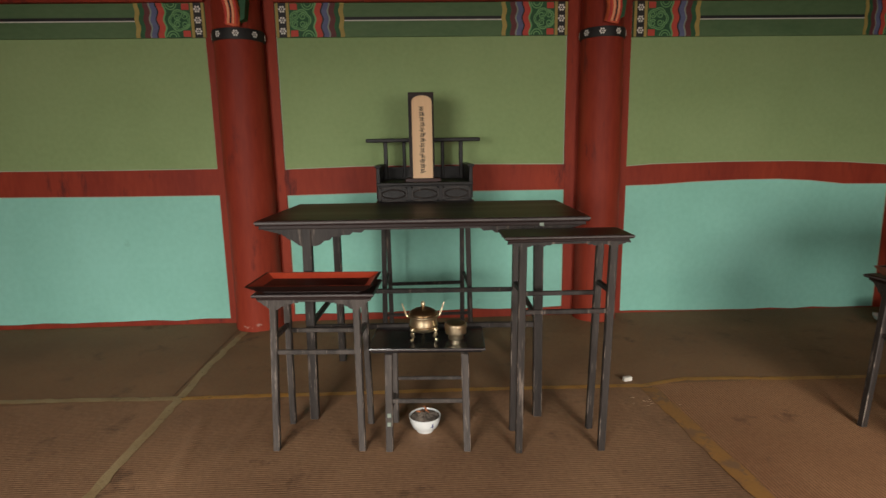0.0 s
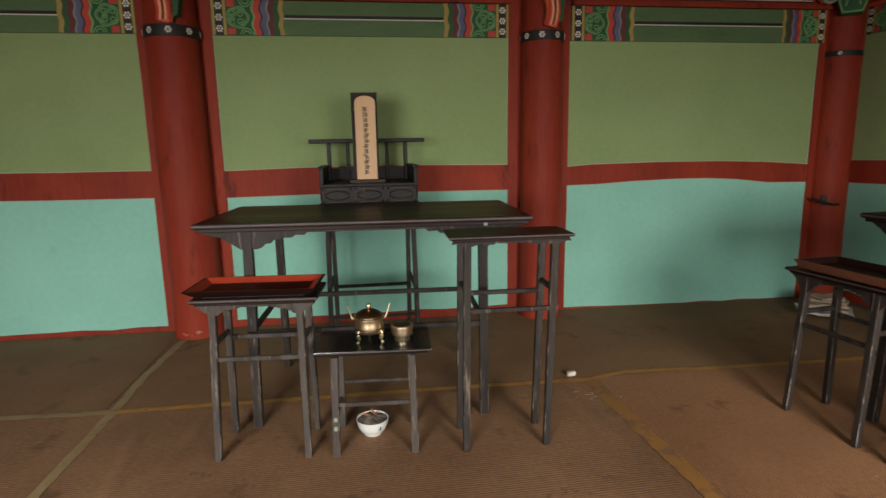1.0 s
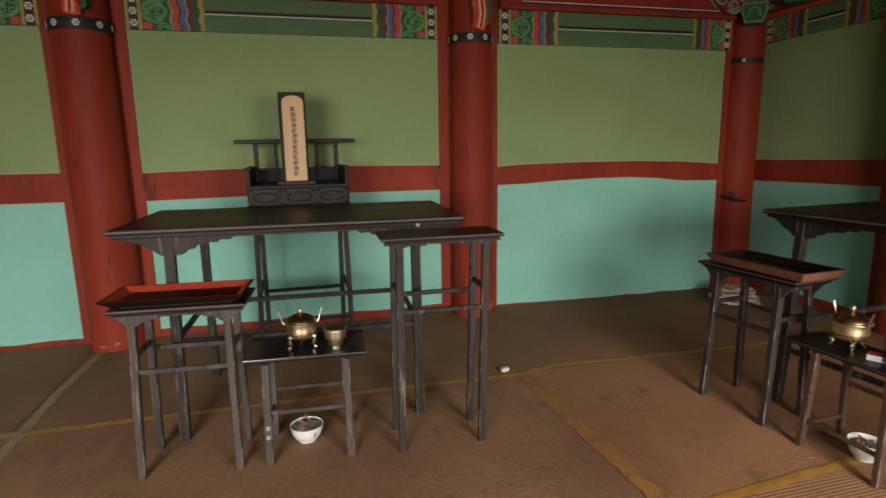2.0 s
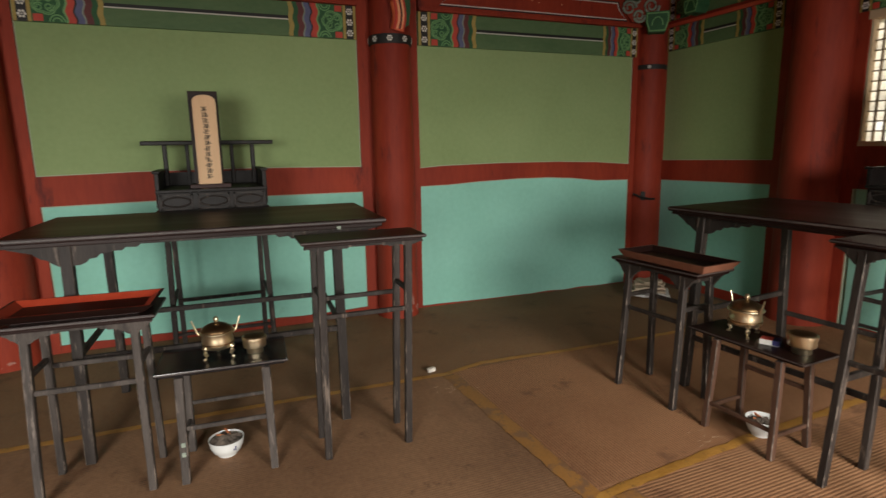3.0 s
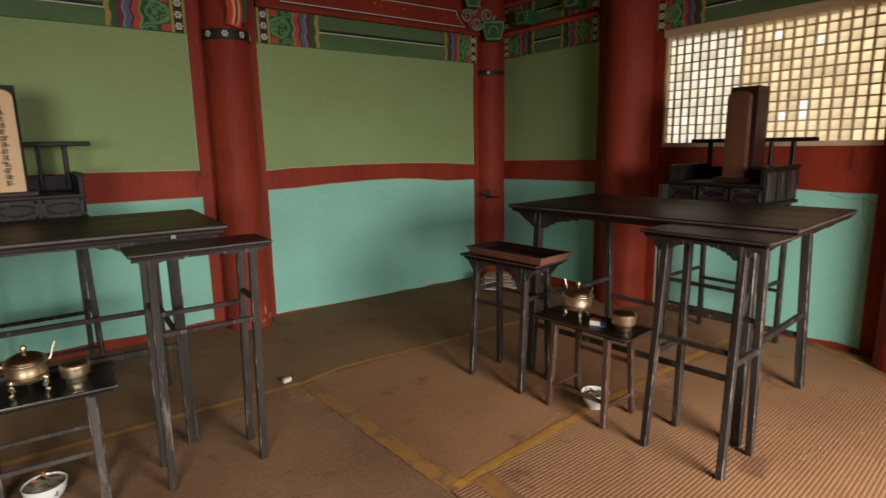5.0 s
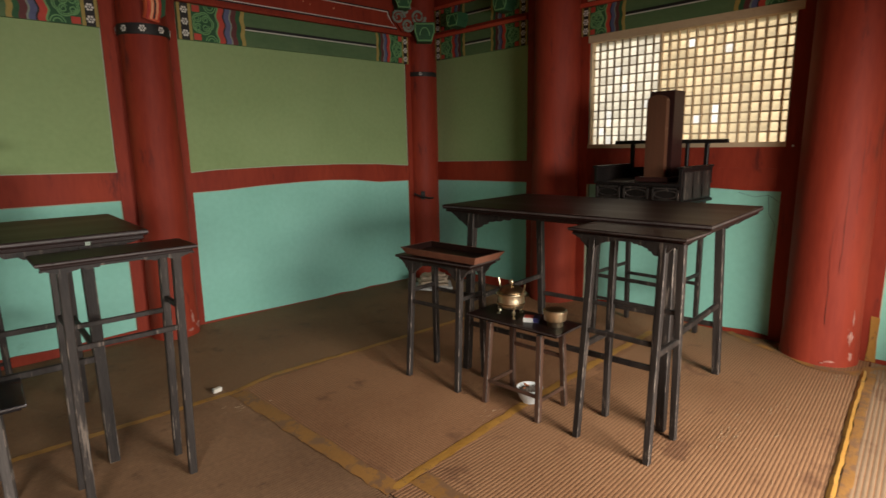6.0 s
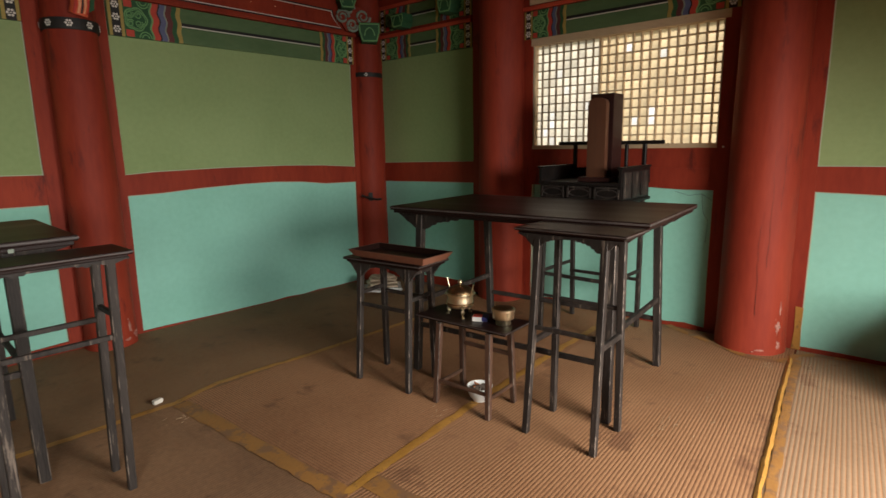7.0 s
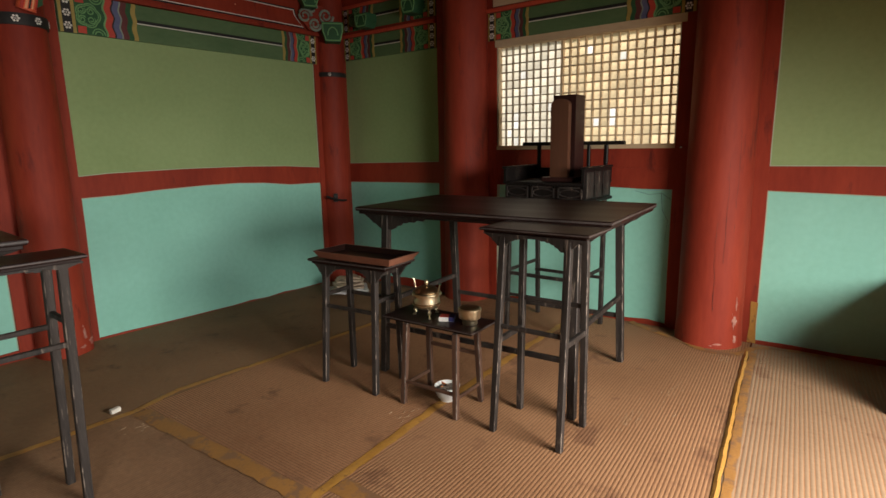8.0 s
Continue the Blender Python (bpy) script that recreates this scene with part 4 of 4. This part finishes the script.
def burner(m, k):
    """A brass tripod incense burner with two raised handles and a domed lid."""
    ob = thing("incense_burner", m, "polished brass tripod incense burner with raised handles and lid", "incense burner", "incense burners")
    part("bowl", lathe(bmesh.new(), [(0, 0.040), (0.040, 0.041), (0.058, 0.046), (0.065, 0.055), (0.0665, 0.070), (0.0655, 0.088), (0.0635, 0.102), (0.065, 0.110), (0.071, 0.114), (0.072, 0.119), (0.062, 0.121), (0, 0.121)], 48), BRASS, ob, smooth=True)
    part("lid", lathe(bmesh.new(), [(0, 0.122), (0.066, 0.122), (0.070, 0.125), (0.068, 0.131), (0.058, 0.140), (0.042, 0.149), (0.024, 0.155), (0.009, 0.157), (0.006, 0.162), (0.010, 0.168), (0.0105, 0.176), (0.006, 0.182), (0, 0.184)], 40), BRASS_DARK, ob, "tarnished domed lid with a knob", smooth=True)
    part("rim_ring", lathe(bmesh.new(), [(0.068, 0.112), (0.0745, 0.113), (0.0755, 0.117), (0.0735, 0.121), (0.066, 0.1215)], 48), BRASS, ob, smooth=True)
    part("belly_ring", lathe(bmesh.new(), [(0.066, 0.064), (0.0705, 0.066), (0.0705, 0.070), (0.066, 0.072)], 48), BRASS_DARK, ob, smooth=True)
    part("knob", lathe(bmesh.new(), [(0, 0.160), (0.008, 0.163), (0.0118, 0.170), (0.0105, 0.179), (0.005, 0.186), (0, 0.187)], 20), BRASS, ob, smooth=True)
    for i in range(3):
        a = math.radians(-90 + 60 + 120 * i)
        c, sn = math.cos(a), math.sin(a)
        pts = [(0.050 * c, 0.050 * sn, 0.066), (0.069 * c, 0.069 * sn, 0.052), (0.066 * c, 0.066 * sn, 0.034), (0.058 * c, 0.058 * sn, 0.018), (0.062 * c, 0.062 * sn, 0.006), (0.074 * c, 0.074 * sn, 0.002)]
        part("foot", tube(bmesh.new(), pts, 0.0115, 10, 0.006), BRASS, ob, smooth=True)
    for sx in (-1, 1):
        part("handle", tube(bmesh.new(), [(sx * 0.066, 0, 0.110), (sx * 0.078, 0, 0.113), (sx * 0.083, 0, 0.125), (sx * 0.091, 0, 0.150), (sx * 0.101, 0, 0.178)], 0.0042, 8, 0.0034), BRASS, ob, smooth=True)
    ob.scale = (k, k, k)
    return ob


def incense_jar(m, k):
    ob = thing("incense_box", m, "round lidded brass incense box", "box", "brass incense boxes")
    part("body", lathe(bmesh.new(), [(0, 0), (0.031, 0), (0.033, 0.003), (0.032, 0.016), (0.034, 0.021), (0.045, 0.027), (0.046, 0.031), (0.046, 0.052), (0, 0.052)], 40), BRASS, ob, smooth=True)
    part("lid", lathe(bmesh.new(), [(0, 0.053), (0.048, 0.053), (0.049, 0.058), (0.048, 0.068), (0.044, 0.071), (0.042, 0.0705)], 40), BRASS, ob, smooth=True)
    part("lid_top", lathe(bmesh.new(), [(0.0425, 0.0700), (0.040, 0.073), (0.020, 0.075), (0, 0.0755)], 40), BRASS_DARK, ob, "tarnished flat lid top", smooth=True)
    ob.scale = (k, k, k)
    return ob


def ash_bowl(m, r, label, stub, tall=0.85):
    ob = thing("ash_bowl", m, label, "bowl", "bowls of ash")
    k = r / 0.077
    prof = [(0, 0.006), (0.036, 0.006), (0.038, 0.0), (0.042, 0.0), (0.044, 0.010), (0.060, 0.026), (0.072, 0.056), (0.0775, 0.092), (0.0755, 0.093), (0.070, 0.075), (0, 0.07)]
    part("bowl", lathe(bmesh.new(), [(a * k, b * k * tall) for a, b in prof], 40), CERAMIC, ob, smooth=True)
    rnd = random.Random(8)
    bm = bmesh.new()
    lathe(bm, [(0.0725 * k, 0.070 * k), (0.06 * k, 0.075 * k), (0.04 * k, 0.080 * k), (0.02 * k, 0.085 * k), (0, 0.088 * k)], 22)
    for v in bm.verts:
        v.co.z += rnd.uniform(-0.006, 0.006) * k
    part("ash", bm, ASH, ob)
    for i in range(stub):
        a = rnd.uniform(0, 6.28)
        part("burnt_stub", bar(bmesh.new(), (0.02 * math.cos(a), 0.02 * math.sin(a), 0.080 * k), (0.045 * math.cos(a + 1) * k, 0.045 * math.sin(a + 1) * k, (0.094 + 0.01 * (i % 2)) * k), 0.010, 0.007), EMBER_BROWN, ob)
    return ob


burner(pose(0.146, 2.447, 0.455, 0, 0, 2), 0.92)
incense_jar(pose(0.288, 2.435, 0.455), 1.02)
bowl_n = ash_bowl(pose(0.142, 2.475, 0), 0.073, "white ceramic bowl heaped with grey incense ash", 4)
bm = bmesh.new()
for i in range(3):
    box(bm, 0.018 + 0.007 * i, -0.0625, 0.040, 0.0225 + 0.007 * i, -0.050, 0.058)
part("blue_mark", bm, CARD_BLUE, bowl_n)
burner(pose(2.325, 1.752, 0.445, 0, 0, -100), 1.0)
incense_jar(pose(2.338, 1.497, 0.445), 1.15)
ash_bowl(pose(2.350, 1.650, 0.004), 0.066, "small white ceramic bowl of ash and butts", 3, 1.0)

match = thing("matchbox", pose(2.318, 1.628, 0.445, 0, 0, -62), "small red and white matchbox with blue end", "matchbox")
part("sleeve", B(-0.03, -0.028, 0, 0.045, 0.028, 0.022, bevel=0.001), B_WHITE, match, "white card sleeve")
part("red_top", B(-0.028, -0.026, 0.0215, 0.018, 0.026, 0.0226), CARD_RED, match, "red printed label")
part("blue_end", B(0.018, -0.0285, 0.001, 0.0458, 0.0285, 0.0228, bevel=0.0008), CARD_BLUE, match, "dark blue end")

# ---- small things on the floor and walls ----
rnd = random.Random(11)
bm = bmesh.new()
box(bm, -0.026, -0.012, 0, 0.024, 0.013, 0.024, bevel=0.006)
for v in bm.verts:
    v.co += Vector((rnd.uniform(-1, 1), rnd.uniform(-1, 1), 0)) * 0.003
ob = part("chalk_block", bm, STONE_WHITE)
ob.matrix_world = pose(1.27, 2.93, 0.001, 0, 0, 15)
tagged(ob, "small white chalky block lying on the mat", "block")


def bundle(m):
    """Folded sheets of paper in a loose stack, on a crinkled sheet of film."""
    ob = thing("paper_bundle", m, "loose stack of folded beige paper on crinkled plastic film", "bundle")
    r = random.Random(4)

    def sheet(nm, mat, w, d, z, h, turn, rough):
        bm = bmesh.new()
        bmesh.ops.create_grid(bm, x_segments=10, y_segments=8, size=0.5)
        ret = bmesh.ops.extrude_face_region(bm, geom=bm.faces[:])
        for v in [g for g in ret["geom"] if isinstance(g, bmesh.types.BMVert)]:
            v.co.z += h
        for v in bm.verts:
            n3 = noise.noise(Vector((v.co.x * 3.1 + z * 90, v.co.y * 3.1, z * 40)))
            n4 = noise.noise(Vector((v.co.x * 9 + z * 50, v.co.y * 9, 5)))
            v.co = Vector((v.co.x * w * (1 + 0.2 * n3), v.co.y * d * (1 + 0.2 * n4), max(0.002, z + v.co.z + rough * (n3 + 0.5 * n4))))
        bmesh.ops.transform(bm, matrix=pose(r.uniform(-0.015, 0.015), r.uniform(-0.015, 0.015), 0, 0, 0, turn), verts=bm.verts)
        bmesh.ops.recalc_face_normals(bm, faces=bm.faces)
        part(nm, bm, mat, ob)

    sheet("film", FOIL, 0.34, 0.24, 0.006, 0.022, 8, 0.020)
    for k, (w, d, turn) in enumerate(((0.27, 0.19, -6), (0.25, 0.18, 10), (0.24, 0.15, -14), (0.18, 0.14, 22))):
        sheet("folded_paper", PAPERBAG, w, d, 0.034 + 0.027 * k, 0.017, turn, 0.010)
    return ob


bundle(pose(3.60, 3.72, 0, 0, 0, -35))

latch = thing("door_latch", pose(3.86, 4.125, 0.80, 0, 0, -38), "black iron latch with a drooping bar on the post", "latch")
part("plate", B(-0.02, -0.002, -0.03, 0.02, 0.012, 0.05, bevel=0.003), IRON, latch)
part("latch_bar", tube(bmesh.new(), [(-0.09, -0.03, 0.03), (-0.02, -0.035, 0.0), (0.06, -0.04, -0.015), (0.10, -0.04, -0.012)], 0.010, 8), IRON, latch)


FLAKE = material("bare_chipped_plaster", (0.34, 0.11, 0.08), (0.46, 0.24, 0.19), 0.8, 30)


def flake(col, angle, z, r, w, h, seed):
    """A chip in the paint of a column, angle in degrees from south."""
    q = random.Random(seed)
    bm = bmesh.new()
    for i in range(5):
        k = 1 if i == 0 else q.uniform(0.15, 0.45)
        cx, cz = (0, 0) if i == 0 else (q.uniform(-1.1, 1.1) * w, q.uniform(-1.0, 1.0) * h)
        pts = [(cx + k * w * q.uniform(0.25, 1) * math.cos(a), z + cz + k * h * q.uniform(0.25, 1) * math.sin(a)) for a in [j * math.pi / 8 for j in range(16)]]
        prism(bm, [(x, max(0.001, y)) for x, y in pts], -r + 0.012, -r - 0.0022 + 0.0003 * i)
    bmesh.ops.transform(bm, matrix=pose(0, 0, 0, 0, 0, angle), verts=bm.verts)
    part("paint_chip", bm, FLAKE, col, "bare chip in the red paint")


for c, an, z, r, w, h, sd in ((col_m, 22, 0.035, 0.158, 0.030, 0.018, 1), (col_m, 48, 0.055, 0.158, 0.022, 0.03, 2), (col_w, -12, 0.03, 0.176, 0.035, 0.014, 3), (col_w, 10, 0.05, 0.176, 0.020, 0.018, 4),
                             (col_s, -34, 0.17, 0.199, 0.020, 0.060, 5), (col_s, -30, 0.29, 0.198, 0.009, 0.05, 6), (col_s, -62, 0.03, 0.200, 0.04, 0.012, 7), (col_s, -30, 0.06, 0.200, 0.03, 0.03, 8), (col_m, 30, 0.12, 0.158, 0.014, 0.05, 9), (col_e, -40, 0.05, 0.192, 0.03, 0.02, 10)):
    flake(c, an, z, r, w, h, sd)


def crack(col, angle, r, z0, z1, seed):
    """A thin dark drying crack that wanders up a column."""
    q = random.Random(seed)
    pts, a = [], angle
    for i in range(14):
        z = z0 + (z1 - z0) * i / 13
        rr = r - 0.0005 - 0.0075 * max(0, z - 0.7)
        pts.append((rr * math.sin(math.radians(a)), -rr * math.cos(math.radians(a)), z))
        a += q.uniform(-1.6, 1.6)
    part("drying_crack", tube(bmesh.new(), pts, 0.0011, 5, 0.0005), B_BLACK, col)


crack(col_s, -62, 0.197, 0.55, 1.25, 1)
crack(col_s, -48, 0.197, 0.75, 1.35, 2)
crack(col_s, -74, 0.197, 0.25, 0.8, 3)
crack(col_e, -52, 0.191, 1.0, 1.5, 4)
part("ochre_tape_strip", prism(bmesh.new(), [(-0.565, 0.0), (-0.515, 0.0), (-0.522, 0.14), (-0.518, 0.27), (-0.560, 0.275), (-0.556, 0.12)], -0.014, -0.020), TAPE, wall_e, "ochre tape strip at the jamb's foot")

peg = part("wall_peg", lathe(bmesh.new(), [(0, 0.012), (0.005, 0.012), (0.007, 0.008), (0.006, 0), (0, -0.004)], 12, pose(0, 0, 0, 90, 0, -90)), B_WHITE)
peg.matrix_world = pose(4.158, 1.045, 1.255)
tagged(peg, "small white peg beside the window frame", "peg")
bm = bmesh.new()
for run in (((-1.34, 0.955), (-1.24, 0.93), (-1.16, 0.945), (-1.09, 0.90)), ((-1.16, 0.945), (-1.15, 0.83), (-1.11, 0.76), (-1.12, 0.62)), ((-1.85, 0.96), (-1.83, 0.90), (-1.78, 0.86))):
    tube(bm, [(u, -0.0003, z) for u, z in run], 0.0011, 5)
part("plaster_crack", bm, B_BLACK, wall_e)

scrap = new("paper_scrap", bpy.data.meshes.new("paper_scrap"))
bm = B(-0.0075, -0.002, -0.009, 0.0075, 0.0, 0.009, bevel=0.0006)
bm.to_mesh(scrap.data)
bm.free()
scrap.data.materials.append(B_GREY)
scrap.matrix_world = pose(-0.388, 2.6440, 0.922, 0, 0, -3)
tagged(scrap, "small pale paper scrap stuck on the table apron", "scrap", "paper scraps")
for m in (pose(0.694, 2.5565, 0.940, 0, 90, -3), pose(-0.011, 2.3010, 0.165, 0, 0, -4), pose(-0.012, 2.2995, 0.125, 0, 0, -4)):
    copy_thing(scrap, m)

# ---- mats ----
def sink(x, y):
    """How far the old floor has sunk before the back wall."""
    return min(1, max(0, (y - 2.95) / 1.2)) * 0.012 * min(1, max(0, x + 0.5)) + 0.007 * max(0, x - 1.5) * min(1, max(0, (y - 2.95) / 1.2))


def mat_sheet(name, x0, y0, x1, y1, along, mat, label, pitch=0.0142, seed=1, shear=0.0, thread=None, sag=False, creases=()):
    """A ribbed straw mat whose cords run along x or y; with sag it sinks towards the back wall and the corner."""
    r = random.Random(seed)
    a0, a1, c0, c1 = (x0, x1, y0, y1) if along == "x" else (y0, y1, x0, x1)
    n = int((c1 - c0) / pitch)
    segs = 10
    bm = bmesh.new()
    rows = []
    if sag:
        segs = 24
    if creases:
        segs = 90
    for i in range(n + 1):
        for f, z in ((0.0, -0.0019), (0.13, -0.0008), (0.5, 0.0), (0.87, -0.0008)):
            c = c0 + (i + f) * (c1 - c0) / (n + 1)
            row = []
            for k in range(segs + 1):
                a = a0 + (a1 - a0) * k / segs
                w = 0.0025 * noise.noise(Vector((a * 1.3, c * 1.3, seed)))
                cc = c + 0.006 * noise.noise(Vector((a * 0.9, c * 0.5, seed + 7)))
                if shear:
                    cc += shear * (a - 3.2) * (c1 - c if y1 > 1 else 1.2) / 1.2
                p = (a, cc) if along == "x" else (cc, a)
                low = sink(*p) if sag else 0.0
                for (ax, ay), (bx, by), high, wide in creases:
                    f = ((p[0] - ax) * (bx - ax) + (p[1] - ay) * (by - ay)) / ((bx - ax) ** 2 + (by - ay) ** 2)
                    if -0.1 < f < 1.1:
                        gap = abs((p[0] - ax) * (by - ay) - (p[1] - ay) * (bx - ax)) / math.hypot(bx - ax, by - ay)
                        low -= high * math.exp(-(gap / wide) ** 2) * max(0, min(1, 4 * (0.5 - abs(f - 0.5)) + 0.4))
                row.append(bm.verts.new((*p, z + min(0, w) - 0.0005 - low)))
            rows.append(row)
    for p, q in zip(rows, rows[1:]):
        for k in range(segs):
            bm.faces.new((p[k], p[k + 1], q[k + 1], q[k]))
    ob = part(name, bm, mat, smooth=False)
    ob.data.materials.append(thread or STRAW_THREAD)
    for f in ob.data.polygons:
        f.use_smooth = True
        if (f.index // segs) % 4 in (0, 3):
            f.material_index = 1
    return tagged(ob, label, "mat", "floor mats")


mat_n = mat_sheet("straw_mat", -1.16, SOUTH, 1.37, 2.885, "x", MAT_BROWN, "large brown ribbed straw mat with worn surface", seed=1, creases=(((-0.95, 2.68), (-0.86, 2.10), 0.008, 0.022), ((-0.66, 2.80), (-0.72, 2.28), 0.007, 0.024), ((-0.30, 2.20), (-0.42, 1.7), 0.005, 0.03), ((1.16, 2.78), (1.22, 2.2), 0.006, 0.025)), thread=THREAD_FADED)
mat_sheet("straw_mat", WEST, SOUTH, -1.165, 2.90, "x", MAT_BROWN, "large brown ribbed straw mat with worn surface", seed=2, thread=THREAD_FADED)
mat_sheet("straw_mat", WEST, 2.905, -1.21, 4.23, "x", MAT_DARK, "darkened straw mat along the back wall", seed=3)
mat_sheet("straw_mat", -1.205, 2.89, 4.0, 4.23, "x", MAT_DARK, "darkened straw mat along the back wall", seed=4, sag=True)
mat_mid = mat_sheet("straw_mat", 1.375, 1.595, 4.15, 2.885, "y", MAT_MID, "brown ribbed straw mat with dusty stains", seed=5)
mat_e = mat_sheet("straw_mat", 1.375, 0.45, 4.15, 1.635, "x", MAT, "brown ribbed straw mat under the offering table", 0.0155, seed=6, shear=0.093)
mat_sheet("straw_mat", 1.375, SOUTH, 4.15, 0.445, "x", MAT_PALE, "paler ribbed straw mat near the doorway", 0.0185, seed=7, shear=0.093, thread=MAT)


def tape(pts, width, mat, label, seed, z=0.0015, roll=0.0):
    """A strip of cloth tape over a seam, with uneven, lifted edges."""
    r = random.Random(seed)
    bm = bmesh.new()
    rows = []
    for (ax, ay), (bx, by) in zip(pts, pts[1:]):
        L = math.hypot(bx - ax, by - ay)
        n = max(2, int(L / 0.05))
        nx_, ny_ = -(by - ay) / L, (bx - ax) / L
        for i in range(n + 1):
            f = i / n
            w0, w1 = width * r.uniform(0.40, 0.55), width * r.uniform(0.40, 0.55)
            j = r.uniform(-0.08, 0.08) * width
            x, y = ax + (bx - ax) * f + nx_ * j, ay + (by - ay) * f + ny_ * j
            lift = r.uniform(0, 0.0012)
            rows.append([bm.verts.new((x + nx_ * w1, y + ny_ * w1, z)), bm.verts.new((x, y, z + 0.0006 + lift + roll * r.uniform(0.8, 1))), bm.verts.new((x - nx_ * w0, y - ny_ * w0, z))])
    for p, q in zip(rows, rows[1:]):
        for k in range(2):
            bm.faces.new((p[k], p[k + 1], q[k + 1], q[k]))
    ob = part("seam_tape", bm, mat, smooth=True)
    return tagged(ob, label, "tape", "tapes over the mat seams")


tape([(-3.7, 2.97), (-2.117, 2.945), (-1.158, 2.908)], 0.05, TAPE_OLD, "faded ochre tape over a mat seam", 1)
tape([(-1.158, 2.908), (0.6, 2.887), (1.33, 2.86)], 0.044, TAPE, "ochre cloth tape over a mat seam", 2)
tape([(1.33, 2.86), (1.6, 2.93), (2.2, 2.885), (3.0, 2.86), (3.7, 2.86)], 0.042, TAPE, "ochre cloth tape over a mat seam", 3)
tape([(-1.158, 2.908), (-1.15, 2.05), (-1.14, 0.5), (-1.13, SOUTH)], 0.05, TAPE_OLD, "faded ochre tape over a mat seam", 4)
tape([(-1.158, 2.908), (-1.17, 3.35), (-1.14, 3.99)], 0.05, TAPE_OLD, "faded ochre tape over a mat seam", 5)
tape([(1.345, 2.83), (1.375, 2.135), (1.395, 1.56)], 0.085, TAPE_WORN, "wide ochre cloth tape over a mat seam", 6)
tape([(1.40, 1.575), (1.9, 1.62), (2.41, 1.66), (3.2, 1.69), (3.80, 1.70)], 0.05, TAPE, "ochre cloth tape over a mat seam", 7)
tape([(1.52, 1.56), (1.545, 1.0), (1.56, SOUTH)], 0.10, TAPE_WORN, "wide ochre cloth tape over a mat seam", 8)
tape([(3.95, 0.530), (3.4, 0.482), (2.38, 0.378), (1.6, 0.30)], 0.028, TAPE, "double ochre tape with a rolled edge over a mat seam", 9, 0.003, 0.007)
tape([(3.95, 0.495), (3.4, 0.447), (2.40, 0.342), (1.6, 0.26)], 0.040, TAPE_WORN, "double ochre tape over a mat seam", 10)
tape([(4.14, 1.32), (4.06, 1.19), (3.99, 1.05), (3.93, 0.92), (3.855, 0.78), (3.83, 0.68), (3.87, 0.58), (3.95, 0.525)], 0.055, TAPE_WORN, "ochre tape edging round the foot of the column", 11, 0.003)
tape([(3.90, 0.535), (4.03, 0.52), (4.10, 0.42), (4.12, 0.27), (4.12, 0.05)], 0.05, TAPE_WORN, "ochre tape edging along the east wall", 12, 0.004)


SCUFF = material("scraped_straw", (0.34, 0.22, 0.12), (0.48, 0.35, 0.22), 0.7, 40)


def scuff(mat, x, y, n, w, seed):
    """Pale scraped straw ends on a mat."""
    q = random.Random(seed)
    bm = bmesh.new()
    for i in range(n):
        px, py, a = x + q.gauss(0, w), y + q.gauss(0, w * 0.5), q.uniform(-0.5, 0.5)
        l = q.uniform(0.008, 0.03)
        bar(bm, (px, py, 0.0005), (px + l * math.cos(a), py + l * math.sin(a), 0.0012), 0.0016, d0=0.001, bevel=0)
    tagged(part("scuffed_straw", bm, SCUFF, mat), "pale scraped straw ends on the mat", kind="stuff")


scuff(mat_e, 2.68, 0.82, 26, 0.05, 1)
scuff(mat_e, 3.14, 0.75, 14, 0.05, 2)
scuff(mat_e, 2.9, 0.70, 16, 0.25, 3)
scuff(mat_e, 3.74, 0.62, 22, 0.035, 6)
scuff(mat_e, 3.86, 0.42, 22, 0.04, 7)
scuff(mat_n, 1.25, 2.66, 14, 0.09, 4)
scuff(mat_mid, 2.1, 1.72, 10, 0.06, 5)
